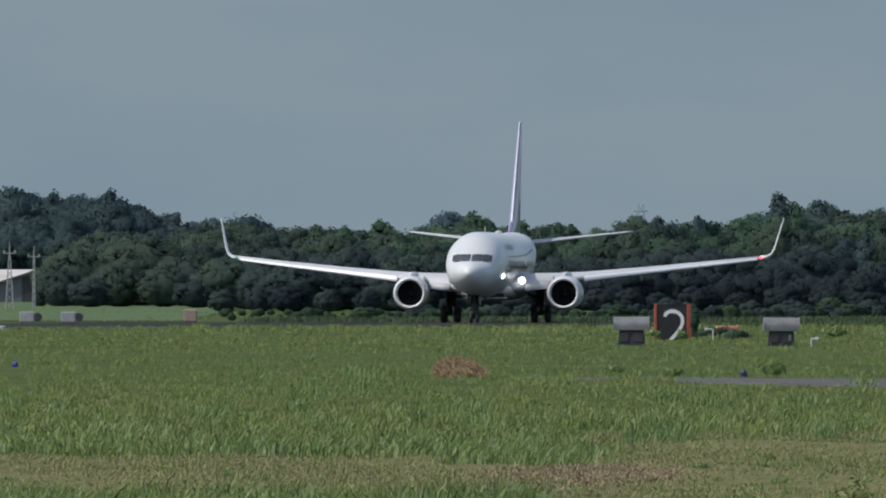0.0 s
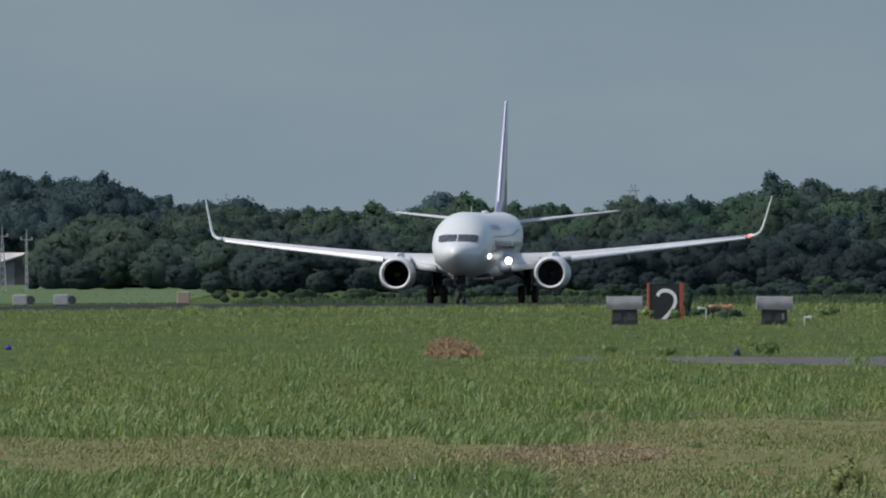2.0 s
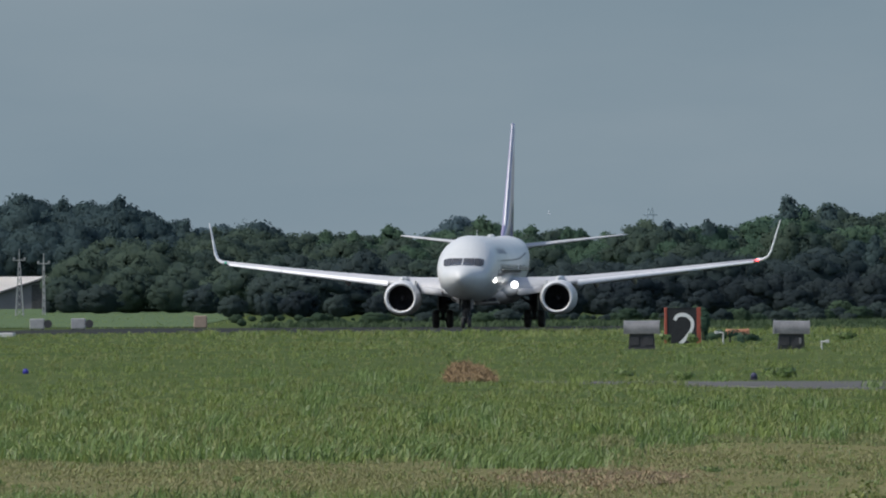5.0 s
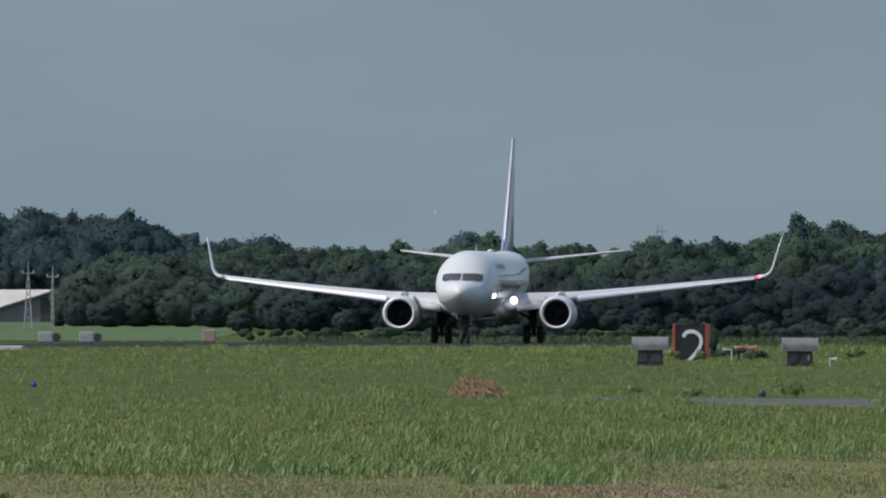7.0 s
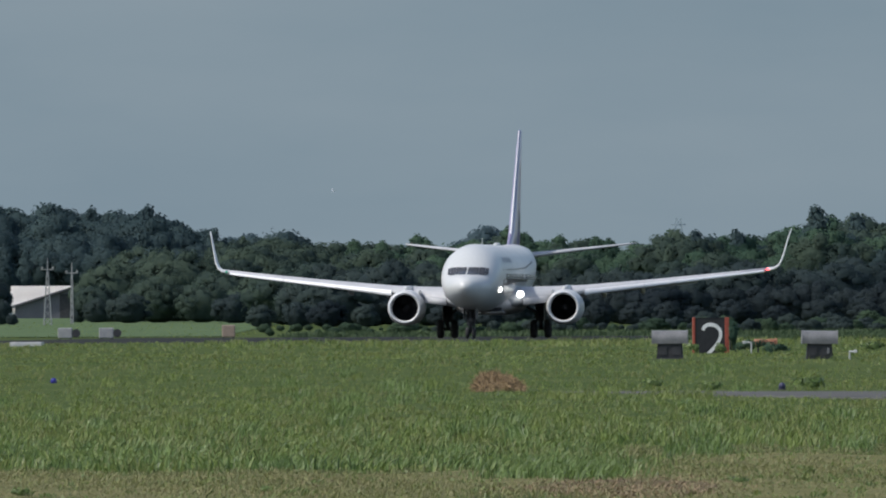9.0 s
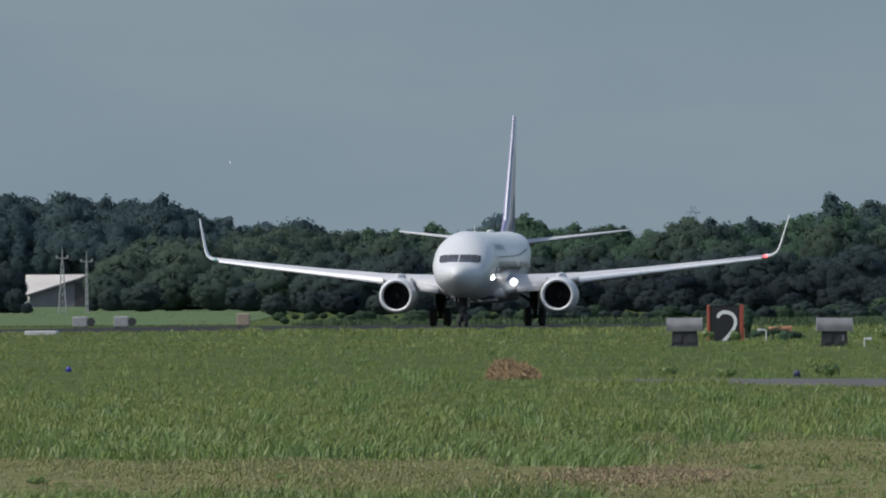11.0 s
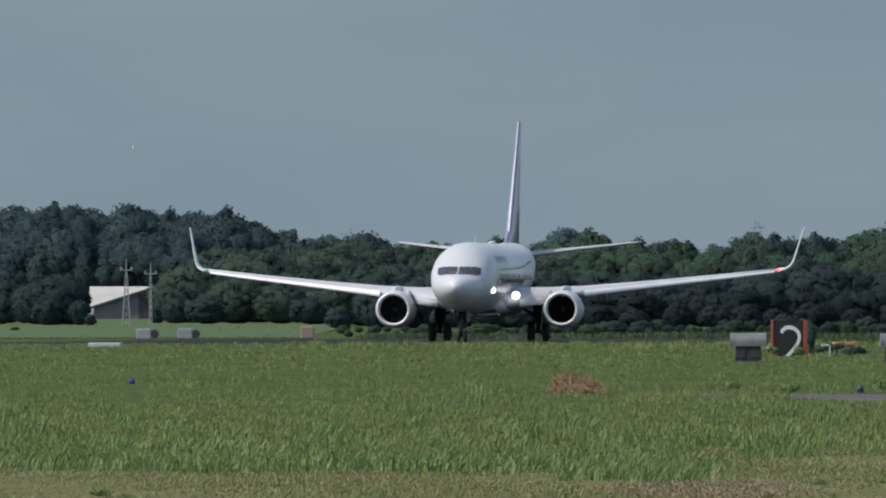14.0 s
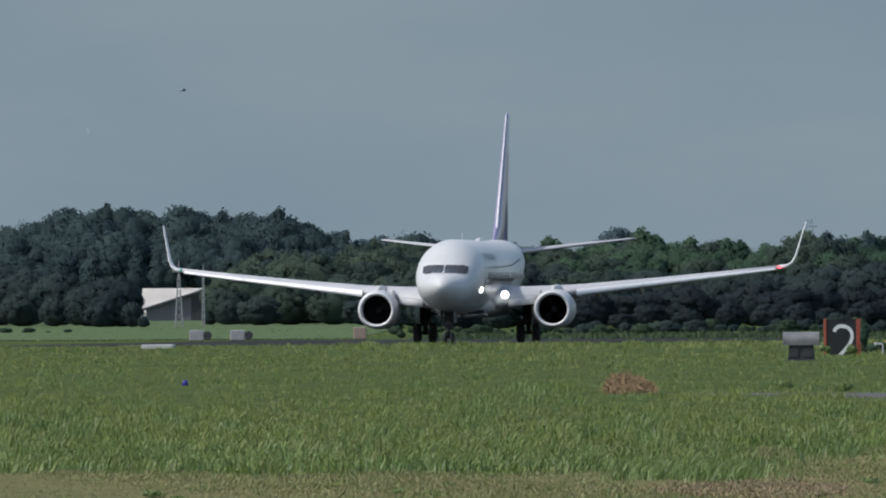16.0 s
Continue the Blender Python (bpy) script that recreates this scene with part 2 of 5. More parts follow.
# ---- ground, runway, sky ----
def build_ground():
    bm = bmesh.new()
    ys = [-80, 0, 60, 100, 140, 180, 220, 260] + list(range(300, 720, 15)) + list(range(720, 1160, 40)) + list(range(1160, 2000, 60)) + [2200, 2600, 3200, 4000, 4800]
    xs = [-2500, -900, -400, -200, -100, -60, -40, -25, -12, 0, 12, 25, 40, 60, 100, 200, 400, 900, 2500]
    grid = [[bm.verts.new((x, y, ground_z(y) + 0.02 * math.sin(x * 0.9 + y * 0.13))) for x in xs] for y in ys]
    for a, b in zip(grid, grid[1:]):
        for i in range(len(xs) - 1):
            bm.faces.new((a[i], a[i + 1], b[i + 1], b[i]))
    ob = part("ground", bm, GROUND, smooth=True)
    tagged(ob, "flat airfield ground with patchy grass and bare soil", "ground", kind="structure")
    # mown strip with bare stubble, nearest the fence
    bm = bmesh.new()
    rows = []
    for i in range(61):
        x = -9.5 + 18 * i / 60
        w = 2.5 * math.sin(x * 0.9) + 1.5 * math.sin(x * 2.3)
        far = 158 + w + 16 * smoothstep(0.6, 3.0, x)
        near = 123 + w * 0.6 - 23 * smoothstep(1.3, 2.6, x)
        rows.append([(x, near + (far - near) * j / 12, 0.014 + 0.02 * math.sin(x * 0.9 + (near + (far - near) * j / 12) * 0.13)) for j in range(13)])
    rings(bm, rows, close=False, caps=False)
    tagged(part("mown_strip", bm, MOWN, smooth=True), "mown strip of tan stubble and bare soil", "mown strip", kind="structure")
    # bare patch of brown soil and cut stalks in the mown strip
    bm = bmesh.new()
    loop = []
    for i in range(64):
        q = 2 * math.pi * i / 64
        f = 1 + 0.4 * noise.noise(Vector((math.cos(q) * 2.2, math.sin(q) * 2.2, 4.0))) + 0.25 * noise.noise(Vector((math.cos(q) * 7, math.sin(q) * 7, 4.0)))
        x, y = 1.33 + 0.80 * f * math.cos(q), 141 + 5.0 * f * math.sin(q)
        loop.append((x, y, 0.030 + 0.02 * math.sin(x * 0.9 + y * 0.13)))
    bm.faces.new([bm.verts.new(p) for p in loop])
    tagged(part("bare_patch", bm, SOIL), "bare patch of brown soil in mown grass", "bare soil", kind="structure")
    # meadow beyond the runway
    bm = bmesh.new()
    rows = [[(x, y, ground_z(y) + 0.05) for x in (-140, -60, -40, -30, -24, -20, -18 + 0.004 * (y - 1086))] for y in (1086, 1150, 1200, 1250, 1300, 1350, 1400, 1450, 1500, 1540)]
    rings(bm, rows, close=False, caps=False)
    tagged(part("meadow", bm, MEADOW), "pale sunlit meadow beyond the runway end", "meadow", kind="structure")


PSI = radians(4.95)
TRACK = (3.34, 997.4)


def build_runway():
    bm = bmesh.new()
    c, s = math.cos(PSI), math.sin(PSI)
    for a, b in ((-850, 26),):
        pts = [(l, k) for k in (a, b) for l in (-28, 15)]
        q = [(TRACK[0] + l * c + k * s, TRACK[1] - l * s + k * c) for l, k in pts]
        q = [q[0], q[1], q[3], q[2]]
        rings(bm, [[(x, y, z) for x, y in q] for z in (-0.1, 0.045)])
    rw = part("runway", bm, ASPHALT)
    tagged(rw, "dark worn asphalt runway strip", "runway", kind="structure")
    bm = bmesh.new()
    x0, x1 = side(-48, 585), side(8, 585)
    box(bm, (x0, 583.5, 0.3), (x1, 586.5, 0.58), 0.03)
    tagged(part("concrete_pad", bm, PALE), "pale low concrete pad in the grass", "concrete pad")
    # the narrow taxi road across the field
    bm = bmesh.new()
    line = [(1.6, 313, 0.5), (3, 309, 4), (5, 303, 8), (7, 297, 12), (9, 292, 16), (16, 278, 17), (30, 250, 17)]
    rows = [[(x, y - w, 0.0), (x, y - w + 0.1, 0.035), (x, y + w - 0.1, 0.035), (x, y + w, 0.0)] for x, y, w in line]
    rings(bm, rows, close=False, caps=False)
    tagged(part("road", bm, ROADGREY), "narrow grey asphalt service road overgrown at its edges", "road", kind="structure")


def build_sky():
    m = bpy.data.materials.new("hazy_cloud_sky")
    m.use_nodes = True
    nt = m.node_tree
    nt.nodes.remove(nt.nodes["Principled BSDF"])
    em, co, no, mp, rp = (nt.nodes.new("ShaderNode" + k) for k in ("Emission", "TexCoord", "TexNoise", "Mapping", "ValToRGB"))
    mp.inputs["Scale"].default_value = (0.006, 0.006, 0.022)
    no.inputs["Scale"].default_value, no.inputs["Detail"].default_value = 1.0, 5
    nt.links.new(co.outputs["Object"], mp.inputs[0])
    nt.links.new(mp.outputs[0], no.inputs["Vector"])
    nt.links.new(no.outputs[0], rp.inputs[0])
    rp.color_ramp.elements[0].position, rp.color_ramp.elements[1].position = 0.3, 0.75
    rp.color_ramp.elements[0].color, rp.color_ramp.elements[1].color = (0.198, 0.270, 0.327, 1), (0.242, 0.308, 0.359, 1)
    nt.links.new(rp.outputs[0], em.inputs[0])
    nt.links.new(em.outputs[0], nt.nodes["Material Output"].inputs[0])
    bm = bmesh.new()
    bm.faces.new([bm.verts.new(p) for p in ((-900, 4700, -20), (900, 4700, -20), (900, 4700, 420), (-900, 4700, 420))])
    tagged(part("backdrop", bm, m), "even grey-blue cloudy sky near the horizon", "sky", kind="structure")


build_ground()
build_runway()
build_sky()


# ---- the airliner: nose to -y, main wheels at the origin ----
GEAR_ST = 19.6
TOPZ, BOTZ = 5.68, 1.66
# station: top, bottom, half width
HULL = [(0.0, 3.12, 3.02, 0.05), (0.12, 3.36, 2.78, 0.32), (0.4, 3.60, 2.54, 0.58), (0.9, 3.78, 2.28, 0.92), (1.5, 3.95, 2.06, 1.18), (1.9, 4.04, 1.95, 1.34),
        (2.5, 4.44, 1.86, 1.52), (3.1, 4.86, 1.79, 1.65), (4.0, 5.28, 1.73, 1.77), (5.2, 5.56, 1.69, 1.85), (6.6, TOPZ, BOTZ, 1.88), (24.0, TOPZ, BOTZ, 1.88),
        (27.5, TOPZ, 2.12, 1.84), (31.0, 5.77, 2.95, 1.60), (34.5, 5.72, 3.95, 1.15), (37.0, 5.62, 4.60, 0.66), (38.2, 5.50, 4.95, 0.28)]


def hull_point(st, ang, out=0.0):
    top, bot, w = lerp(HULL, st)
    zc = bot + (top - bot) * 0.52
    cx, cz = math.cos(ang), math.sin(ang)
    h = (top - zc) if cz > 0 else (zc - bot)
    return Vector(((w + out) * cx, st - GEAR_ST, zc + (h + out) * cz))


def hull_at_z(st, z, sgn, out=0.0):
    top, bot, w = lerp(HULL, st)
    zc = bot + (top - bot) * 0.52
    h = (top - zc) if z > zc else (zc - bot)
    a = math.asin(max(-1, min(1, (z - zc) / h)))
    p = hull_point(st, a, out)
    return Vector((sgn * p.x, p.y, p.z))


def skin_patch(cells, out=0.012, depth=0.02):
    """A panel on the hull from (station, angle) corners, as a thin shell."""
    bm = bmesh.new()
    rows = [[hull_point(s, a, out) for s, a in row] for row in cells]
    vs = [[bm.verts.new(p) for p in r] for r in rows]
    for a, b in zip(vs, vs[1:]):
        for i in range(len(a) - 1):
            bm.faces.new((a[i], a[i + 1], b[i + 1], b[i]))
    bmesh.ops.solidify(bm, geom=bm.faces[:], thickness=-depth)
    return bm


def foil(le, te, z, thick, n=9):
    """Closed aerofoil loop in the plane x = const, as (y, z) from leading to trailing edge and back."""
    up, lo = [], []
    for i in range(n + 1):
        k = (1 - math.cos(math.pi * i / n)) / 2
        t = thick * 1.3 * (1.48 * math.sqrt(k) - 0.63 * k - 1.76 * k * k + 1.42 * k ** 3 - 0.51 * k ** 4) * 1.0
        y = le + (te - le) * k
        drop = 0.3 * thick * (1 - k) ** 4
        up.append((y, z + t * 1.1 - drop))
        lo.append((y, z - t * 0.9 - drop))
    return up + lo[-2:0:-1]


def wing_loop(x, le, te, z, thick):
    return [(x, y - GEAR_ST, zz) for y, zz in foil(le, te, z, thick)]


def build_wing(plane, s):
    bm = bmesh.new()
    sec = [(1.2, 12.6, 21.2, 2.42, 1.0), (1.9, 13.2, 21.1, 2.50, 0.95), (4.0, 14.5, 20.9, 2.74, 0.64), (5.8, 15.6, 20.9, 2.94, 0.44), (9.5, 17.6, 21.8, 3.32, 0.32), (13.5, 19.8, 22.8, 3.75, 0.24), (16.6, 21.5, 23.5, 4.11, 0.19)]
    loops = [wing_loop(s * x, a, b, z, t) for x, a, b, z, t in sec]
    wing = part("wing", rings(bm, loops), WING, plane, "pale grey swept wing", smooth=True)
    # slats along the leading edge
    for xa, xb in ((5.9, 9.38), (9.4, 12.88), (12.9, 16.4)):
        bm = bmesh.new()
        loops = []
        for k in (0.0, 0.25, 0.5, 0.75, 1.0):
            x = xa + (xb - xa) * k
            (xa0, la, _, za, ta), (xb0, lb, _, zb, tb) = next((p, q) for p, q in zip(sec, sec[1:]) if x <= q[0])
            g = (x - xa0) / (xb0 - xa0)
            le, z, t = la + (lb - la) * g, za + (zb - za) * g, ta + (tb - ta) * g
            loops.append([(s * x, y - GEAR_ST, zz) for y, zz in foil(le - 0.24, le + 0.5, z - 0.42 * t, t * 0.66)])
        part("slat", rings(bm, loops, caps=False), METAL, wing, "bright metal leading-edge slat", smooth=True)
    # blended winglet: the loop turns upright
    bm = bmesh.new()
    loops = []
    for x, z, a, b, t, lean in ((16.58, 4.12, 21.5, 23.5, 0.21, 8), (16.95, 4.18, 21.8, 23.5, 0.15, 18), (17.22, 4.36, 22.1, 23.6, 0.12, 45), (17.38, 4.68, 22.4, 23.7, 0.10, 66),
                                (17.52, 5.2, 22.8, 23.9, 0.085, 75), (17.72, 6.0, 23.4, 24.15, 0.07, 77), (17.89, 6.62, 23.9, 24.4, 0.045, 78)):
        c, q = math.cos(radians(lean)), math.sin(radians(lean))
        loops.append([(s * (x - (zz) * q), y - GEAR_ST, z + zz * c) for y, zz in foil(a, b, 0.0, t)])
    part("winglet", rings(bm, loops), WHITE, wing, "white upswept winglet", smooth=True)
    bm = bmesh.new()
    bmesh.ops.create_icosphere(bm, subdivisions=2, radius=0.08, matrix=Matrix.Translation((s * 16.62, 21.42 - GEAR_ST, 4.12)))
    part("navigation_light", bm, RED if s > 0 else GREEN, wing, "glowing red wingtip light" if s > 0 else "dim green wingtip light")
    # flap track fairings under the trailing edge
    for x, z, y in ((3.4, 2.40, 20.6), (6.6, 2.70, 20.9), (8.95, 2.90, 21.3)):
        bm = bmesh.new()
        r = bmesh.ops.create_uvsphere(bm, u_segments=10, v_segments=8, radius=1.0)
        bmesh.ops.transform(bm, matrix=pose(s * x, y - GEAR_ST, z, -6) @ Matrix.Diagonal((0.16, 1.5, 0.22, 1)), verts=r["verts"])
        part("flap_fairing", bm, WING, wing, smooth=True)
    # flap under the inboard leading edge, and trailing flaps let down for take-off
    bm = bmesh.new()
    loops = []
    for x, le, z in ((2.35, 13.42, 2.42), (3.1, 13.9, 2.52), (3.75, 14.3, 2.60)):
        loops.append([(s * x, le - GEAR_ST + dy, z + dz) for dy, dz in ((0.10, 0.0), (-0.10, -0.16), (-0.14, -0.42), (-0.08, -0.44), (-0.02, -0.20), (0.16, -0.06))])
    part("leading_edge_flap", rings(bm, loops), WING, wing, "pale lowered leading-edge flap", smooth=True)
    for xa, xb, ya, yb, za, zb, ch in ((2.0, 5.5, 20.9, 20.8, 2.36, 2.82, 1.3), (6.1, 12.2, 20.9, 22.4, 2.90, 3.58, 0.9)):
        bm = bmesh.new()
        loops = []
        for x, y, z in ((xa, ya, za), ((xa + xb) / 2, (ya + yb) / 2, (za + zb) / 2), (xb, yb, zb)):
            loops.append([(s * x, y - GEAR_ST + dy * ch, z + dz * ch) for dy, dz in ((-0.1, 0.02), (0.2, 0.06), (1.0, -0.26), (0.98, -0.29), (0.2, -0.06))])
        part("trailing_flap", rings(bm, loops), WING, wing, "pale lowered trailing flap", smooth=True)
    # wing root landing light
    bm = bmesh.new()
    r = bmesh.ops.create_uvsphere(bm, u_segments=16, v_segments=10, radius=0.22)
    bmesh.ops.transform(bm, matrix=pose(s * 2.2, 13.02 - GEAR_ST, 2.66) @ Matrix.Diagonal((1, 0.5, 1, 1)), verts=r["verts"])
    part("landing_light", bm, LAMP if s > 0 else PALE, wing, "bright white landing light" if s > 0 else "unlit landing light", smooth=True)


def build_engine(plane, s):
    x, z = s * 4.83, 1.86
    e = new("engine")
    e.parent = plane
    e.matrix_basis = pose(x, 12.6 - GEAR_ST, z, 0, 0, 0)
    bm = bmesh.new()
    lathe(bm, [(0.98, 0.10), (1.05, 0.30), (1.10, 0.8), (1.12, 1.5), (1.10, 2.4), (1.0, 3.4), (0.90, 4.0), (0.80, 4.0), (0.80, 3.2)], 40)
    for v in bm.verts:
        if v.co.z < -0.7:
            v.co.z = -0.7 + (v.co.z + 0.7) * 0.86
    part("nacelle", bm, WHITE, e, "white engine nacelle", smooth=True)
    bm = bmesh.new()
    lathe(bm, [(0.98, 0.10), (0.96, 0.03), (0.91, 0.0), (0.85, 0.03), (0.81, 0.14), (0.79, 0.30)], 40)
    for v in bm.verts:
        if v.co.z < -0.7:
            v.co.z = -0.7 + (v.co.z + 0.7) * 0.86
    part("intake_lip", bm, METAL, e, "bare metal intake lip", smooth=True)
    bm = bmesh.new()
    lathe(bm, [(0.79, 0.30), (0.80, 0.8), (0.82, 1.3), (0.02, 1.32)], 32)
    part("intake_duct", bm, DARK, e, "dark intake duct", smooth=True)
    bm = bmesh.new()
    lathe(bm, [(0.0, 0.70), (0.10, 0.85), (0.19, 1.10), (0.20, 1.25)], 20)
    part("spinner", bm, DARK, e, smooth=True)
    bm = bmesh.new()
    vs = [bm.verts.new(p) for p in ((-0.03, -0.06, 0.19), (0.03, 0.06, 0.19), (0.14, 0.07, 0.79), (-0.09, -0.06, 0.80))]
    bm.faces.new(vs)
    bmesh.ops.solidify(bm, geom=bm.faces[:], thickness=0.012)
    me = mesh_of(bm, "fan_blade", BLADE)
    for i in range(24):
        b = new("fan_blade", me)
        b.parent = e
        b.matrix_basis = pose(0, 1.15, 0, 0, 15 * i, 0)
    bm = bmesh.new()
    lathe(bm, [(0.70, 3.4), (0.62, 4.4), (0.50, 4.9), (0.30, 4.9), (0.05, 5.4)], 24)
    part("exhaust", bm, STRUT, e, "dark metal exhaust", smooth=True)
    bm = bmesh.new()
    loops = []
    for y, zt, zb, w in ((0.9, 1.22, 1.0, 0.05), (1.6, 1.34, 0.9, 0.16), (3.0, 1.36, 0.8, 0.2), (4.6, 1.3, 0.6, 0.18), (5.8, 1.1, 0.8, 0.06)):
        loops.append([(-w, y, zb), (w, y, zb), (w, y, zt - 0.05), (0, y, zt), (-w, y, zt - 0.05)])
    part("pylon", rings(bm, loops), WHITE, e, smooth=True)
    bm = bmesh.new()
    box(bm, (-s * 0.78 - 0.05, 1.0, 0.72), (-s * 0.78 + 0.05, 2.1, 1.08), 0.03)
    part("nacelle_chine", bm, WHITE, e)


def build_wheel(parent, name, x, y, r, w):
    wheel = new(name)
    wheel.parent = parent
    wheel.matrix_basis = pose(x, y, r)
    bm = bmesh.new()
    h = w / 2
    lathe(bm, [(r * 0.52, -h * 0.8), (r * 0.75, -h), (r * 0.93, -h * 0.85), (r, -h * 0.45), (r, h * 0.45), (r * 0.93, h * 0.85), (r * 0.75, h), (r * 0.52, h * 0.8)], 32, "X")
    part("tyre", bm, RUBBER, wheel, "black rubber tyre", smooth=True)
    bm = bmesh.new()
    lathe(bm, [(0.0, -h * 0.7), (r * 0.25, -h * 0.75), (r * 0.5, -h * 0.6), (r * 0.53, 0), (r * 0.5, h * 0.6), (r * 0.25, h * 0.75), (0.0, h * 0.7)], 24, "X")
    for i in range(6):
        q = math.pi * i / 3
        tube(bm, (-h * 0.78, r * 0.36 * math.cos(q), r * 0.36 * math.sin(q)), (h * 0.78, r * 0.36 * math.cos(q), r * 0.36 * math.sin(q)), r * 0.05, n=6)
    part("rim", bm, STRUT, wheel, "grey metal rim", smooth=True)
    return wheel


def build_airliner():
    plane = empty("airliner", pose(*TRACK, 0.045, 0, 0, -math.degrees(PSI)), "white twin-engine jet airliner with lit landing lights rolling on the runway", "airliner")
    bm = bmesh.new()
    sts = [0.0, 0.05, 0.12, 0.25, 0.4, 0.6, 0.9, 1.2, 1.5, 1.8, 2.0, 2.25, 2.5, 2.8, 3.1, 3.5, 4.0, 4.6, 5.2, 6, 6.6, 9, 12, 15, 18, 21, 24, 25.7, 27.5, 29.2, 31, 32.7, 34.5, 36, 37, 37.7, 38.2]
    n = 48
    rings(bm, [[hull_point(s, 2 * math.pi * i / n) for i in range(n)] for s in sts])
    part("fuselage", bm, WHITE, plane, "glossy white fuselage", smooth=True)
    # windscreen: six panes round the nose
    for sgn in (1, -1):
        for x0, x1, zl0, zh0, zl1, zh1 in ((0.03, 0.67, 3.84, 4.27, 3.84, 4.27), (0.69, 1.02, 3.83, 4.27, 3.78, 4.25), (1.035, 1.22, 3.78, 4.24, 3.84, 4.18)):
            bm = bmesh.new()
            rows = []
            for j in range(4):
                row = []
                for i in range(5):
                    q, k = i / 4, j / 3
                    x = x0 + (x1 - x0) * q
                    z = (zl0 + (zl1 - zl0) * q) * (1 - k) + (zh0 + (zh1 - zh0) * q) * k
                    lo, hi = 0.3, 6.0
                    for _ in range(36):
                        st = (lo + hi) / 2
                        top = lerp(HULL, st)[0]
                        if top < z or hull_at_z(st, z, 1.0).x < x:
                            lo = st
                        else:
                            hi = st
                    p = hull_at_z(hi, z, 1.0)
                    row.append((sgn * (p.x + 0.01), p.y - 0.03, p.z + 0.01))
                rows.append(row)
            vs = [[bm.verts.new(p) for p in r] for r in rows]
            for a, b in zip(vs, vs[1:]):
                for i in range(4):
                    bm.faces.new((a[i], a[i + 1], b[i + 1], b[i]))
            part("cockpit_window", bm, GLASS, plane, "dark cockpit window pane", smooth=True)
    # cabin windows, one by one
    bm = bmesh.new()
    box(bm, (-0.02, -0.12, -0.17), (0.02, 0.12, 0.17), 0.015)
    pane_me = mesh_of(bm, "cabin_window", GLASS)
    for sgn in (1, -1):
        for i in range(46):
            st = 7.2 + i * 0.51
            if abs(st - 19.5) < 0.2 or st > 30:
                continue
            ob = new("cabin_window", pane_me)
            ob.parent = plane
            p = hull_at_z(st, 3.74, sgn)
            ob.matrix_basis = Matrix.Translation(p) @ pose(0, 0, 0, 0, -sgn * 8)
        # stripe below the windows, sweeping up to the tail
        def band(pts, name, material, label):
            cells = [[(st, a0 if sgn > 0 else math.pi - a0) for st, a0, a1 in pts], [(st, a1 if sgn > 0 else math.pi - a1) for st, a0, a1 in pts]]
            part(name, skin_patch(cells), material, plane, label)
        band([(5.6, -0.27, -0.08), (9, -0.26, -0.08), (11, -0.18, -0.09), (14, -0.17, -0.09), (20, -0.17, -0.09), (26, -0.12, -0.04), (30, 0.0, 0.08)], "cheatline", STRIPE, "dark stripe along the cabin windows")
        band([(5.5, 0.20, 0.225), (9, 0.19, 0.22), (15, 0.21, 0.24), (21, 0.26, 0.30), (27, 0.40, 0.45)], "upper_stripe", STRIPE, "thin dark curved line above the windows")
        band([(6.2, -0.55, -0.19), (8, -0.55, -0.19), (14, -0.5, -0.19), (20, -0.45, -0.19), (26, -0.35, -0.14), (31, -0.2, -0.02)], "lower_side_paint", BELLY, "beige-grey lower side paint")
        # forward door outline
        for st in (4.55, 5.42):
            band([(st, -0.22, 0.62), (st + 0.05, -0.22, 0.62)], "door_seam", GREYMARK, "grey door seam")
        # unreadable marking on the side, as plain bars
        for st, wd in ((7.4, 0.8), (8.7, 0.5), (9.6, 0.9), (11.0, 0.7), (12.2, 0.9)):
            band([(st, 0.44, 0.62), (st + wd, 0.44, 0.62)], "side_marking", GREYMARK, "pale grey marking bar")
    # belly fairing
    bm = bmesh.new()
    loops = []
    for st, w, zb, zt in ((11.8, 0.4, 1.75, 2.1), (12.6, 1.5, 1.55, 2.5), (14.5, 1.98, 1.42, 2.75), (19.5, 2.02, 1.40, 2.75), (21.5, 1.7, 1.5, 2.5), (23.2, 0.5, 1.75, 2.1)):
        loops.append([(w * math.copysign(abs(math.cos(q)) ** 0.7, math.cos(q)), st - GEAR_ST, (zb + zt) / 2 + (zt - zb) / 2 * math.copysign(abs(math.sin(q)) ** 0.8, math.sin(q))) for q in (2 * math.pi * i / 28 for i in range(28))])
    part("belly_fairing", rings(bm, loops), BELLY, plane, "grey belly fairing", smooth=True)
    # ram-air inlets in the fairing's front, with pale lower lips
    for x0, x1, zb in ((0.25, 1.15, 1.60), (-1.15, -0.25, 1.60)):
        bm = bmesh.new()
        box(bm, (x0, 12.05 - GEAR_ST, zb), (x1, 12.75 - GEAR_ST, zb + 0.26), 0.06)
        inlet = part("air_inlet", bm, DARK, plane, "dark ram-air inlet")
        bm = bmesh.new()
        rings(bm, [[(x, y - GEAR_ST, zb + dz + 0.05 * abs(x) - 0.03) for y, dz in ((11.7, 0.0), (11.72, -0.07), (12.7, -0.14), (12.7, -0.05))] for x in (x0 - 0.12, (x0 + x1) / 2, x1 + 0.12)])
        part("inlet_lip", bm, METAL, inlet, "bright inlet lip")
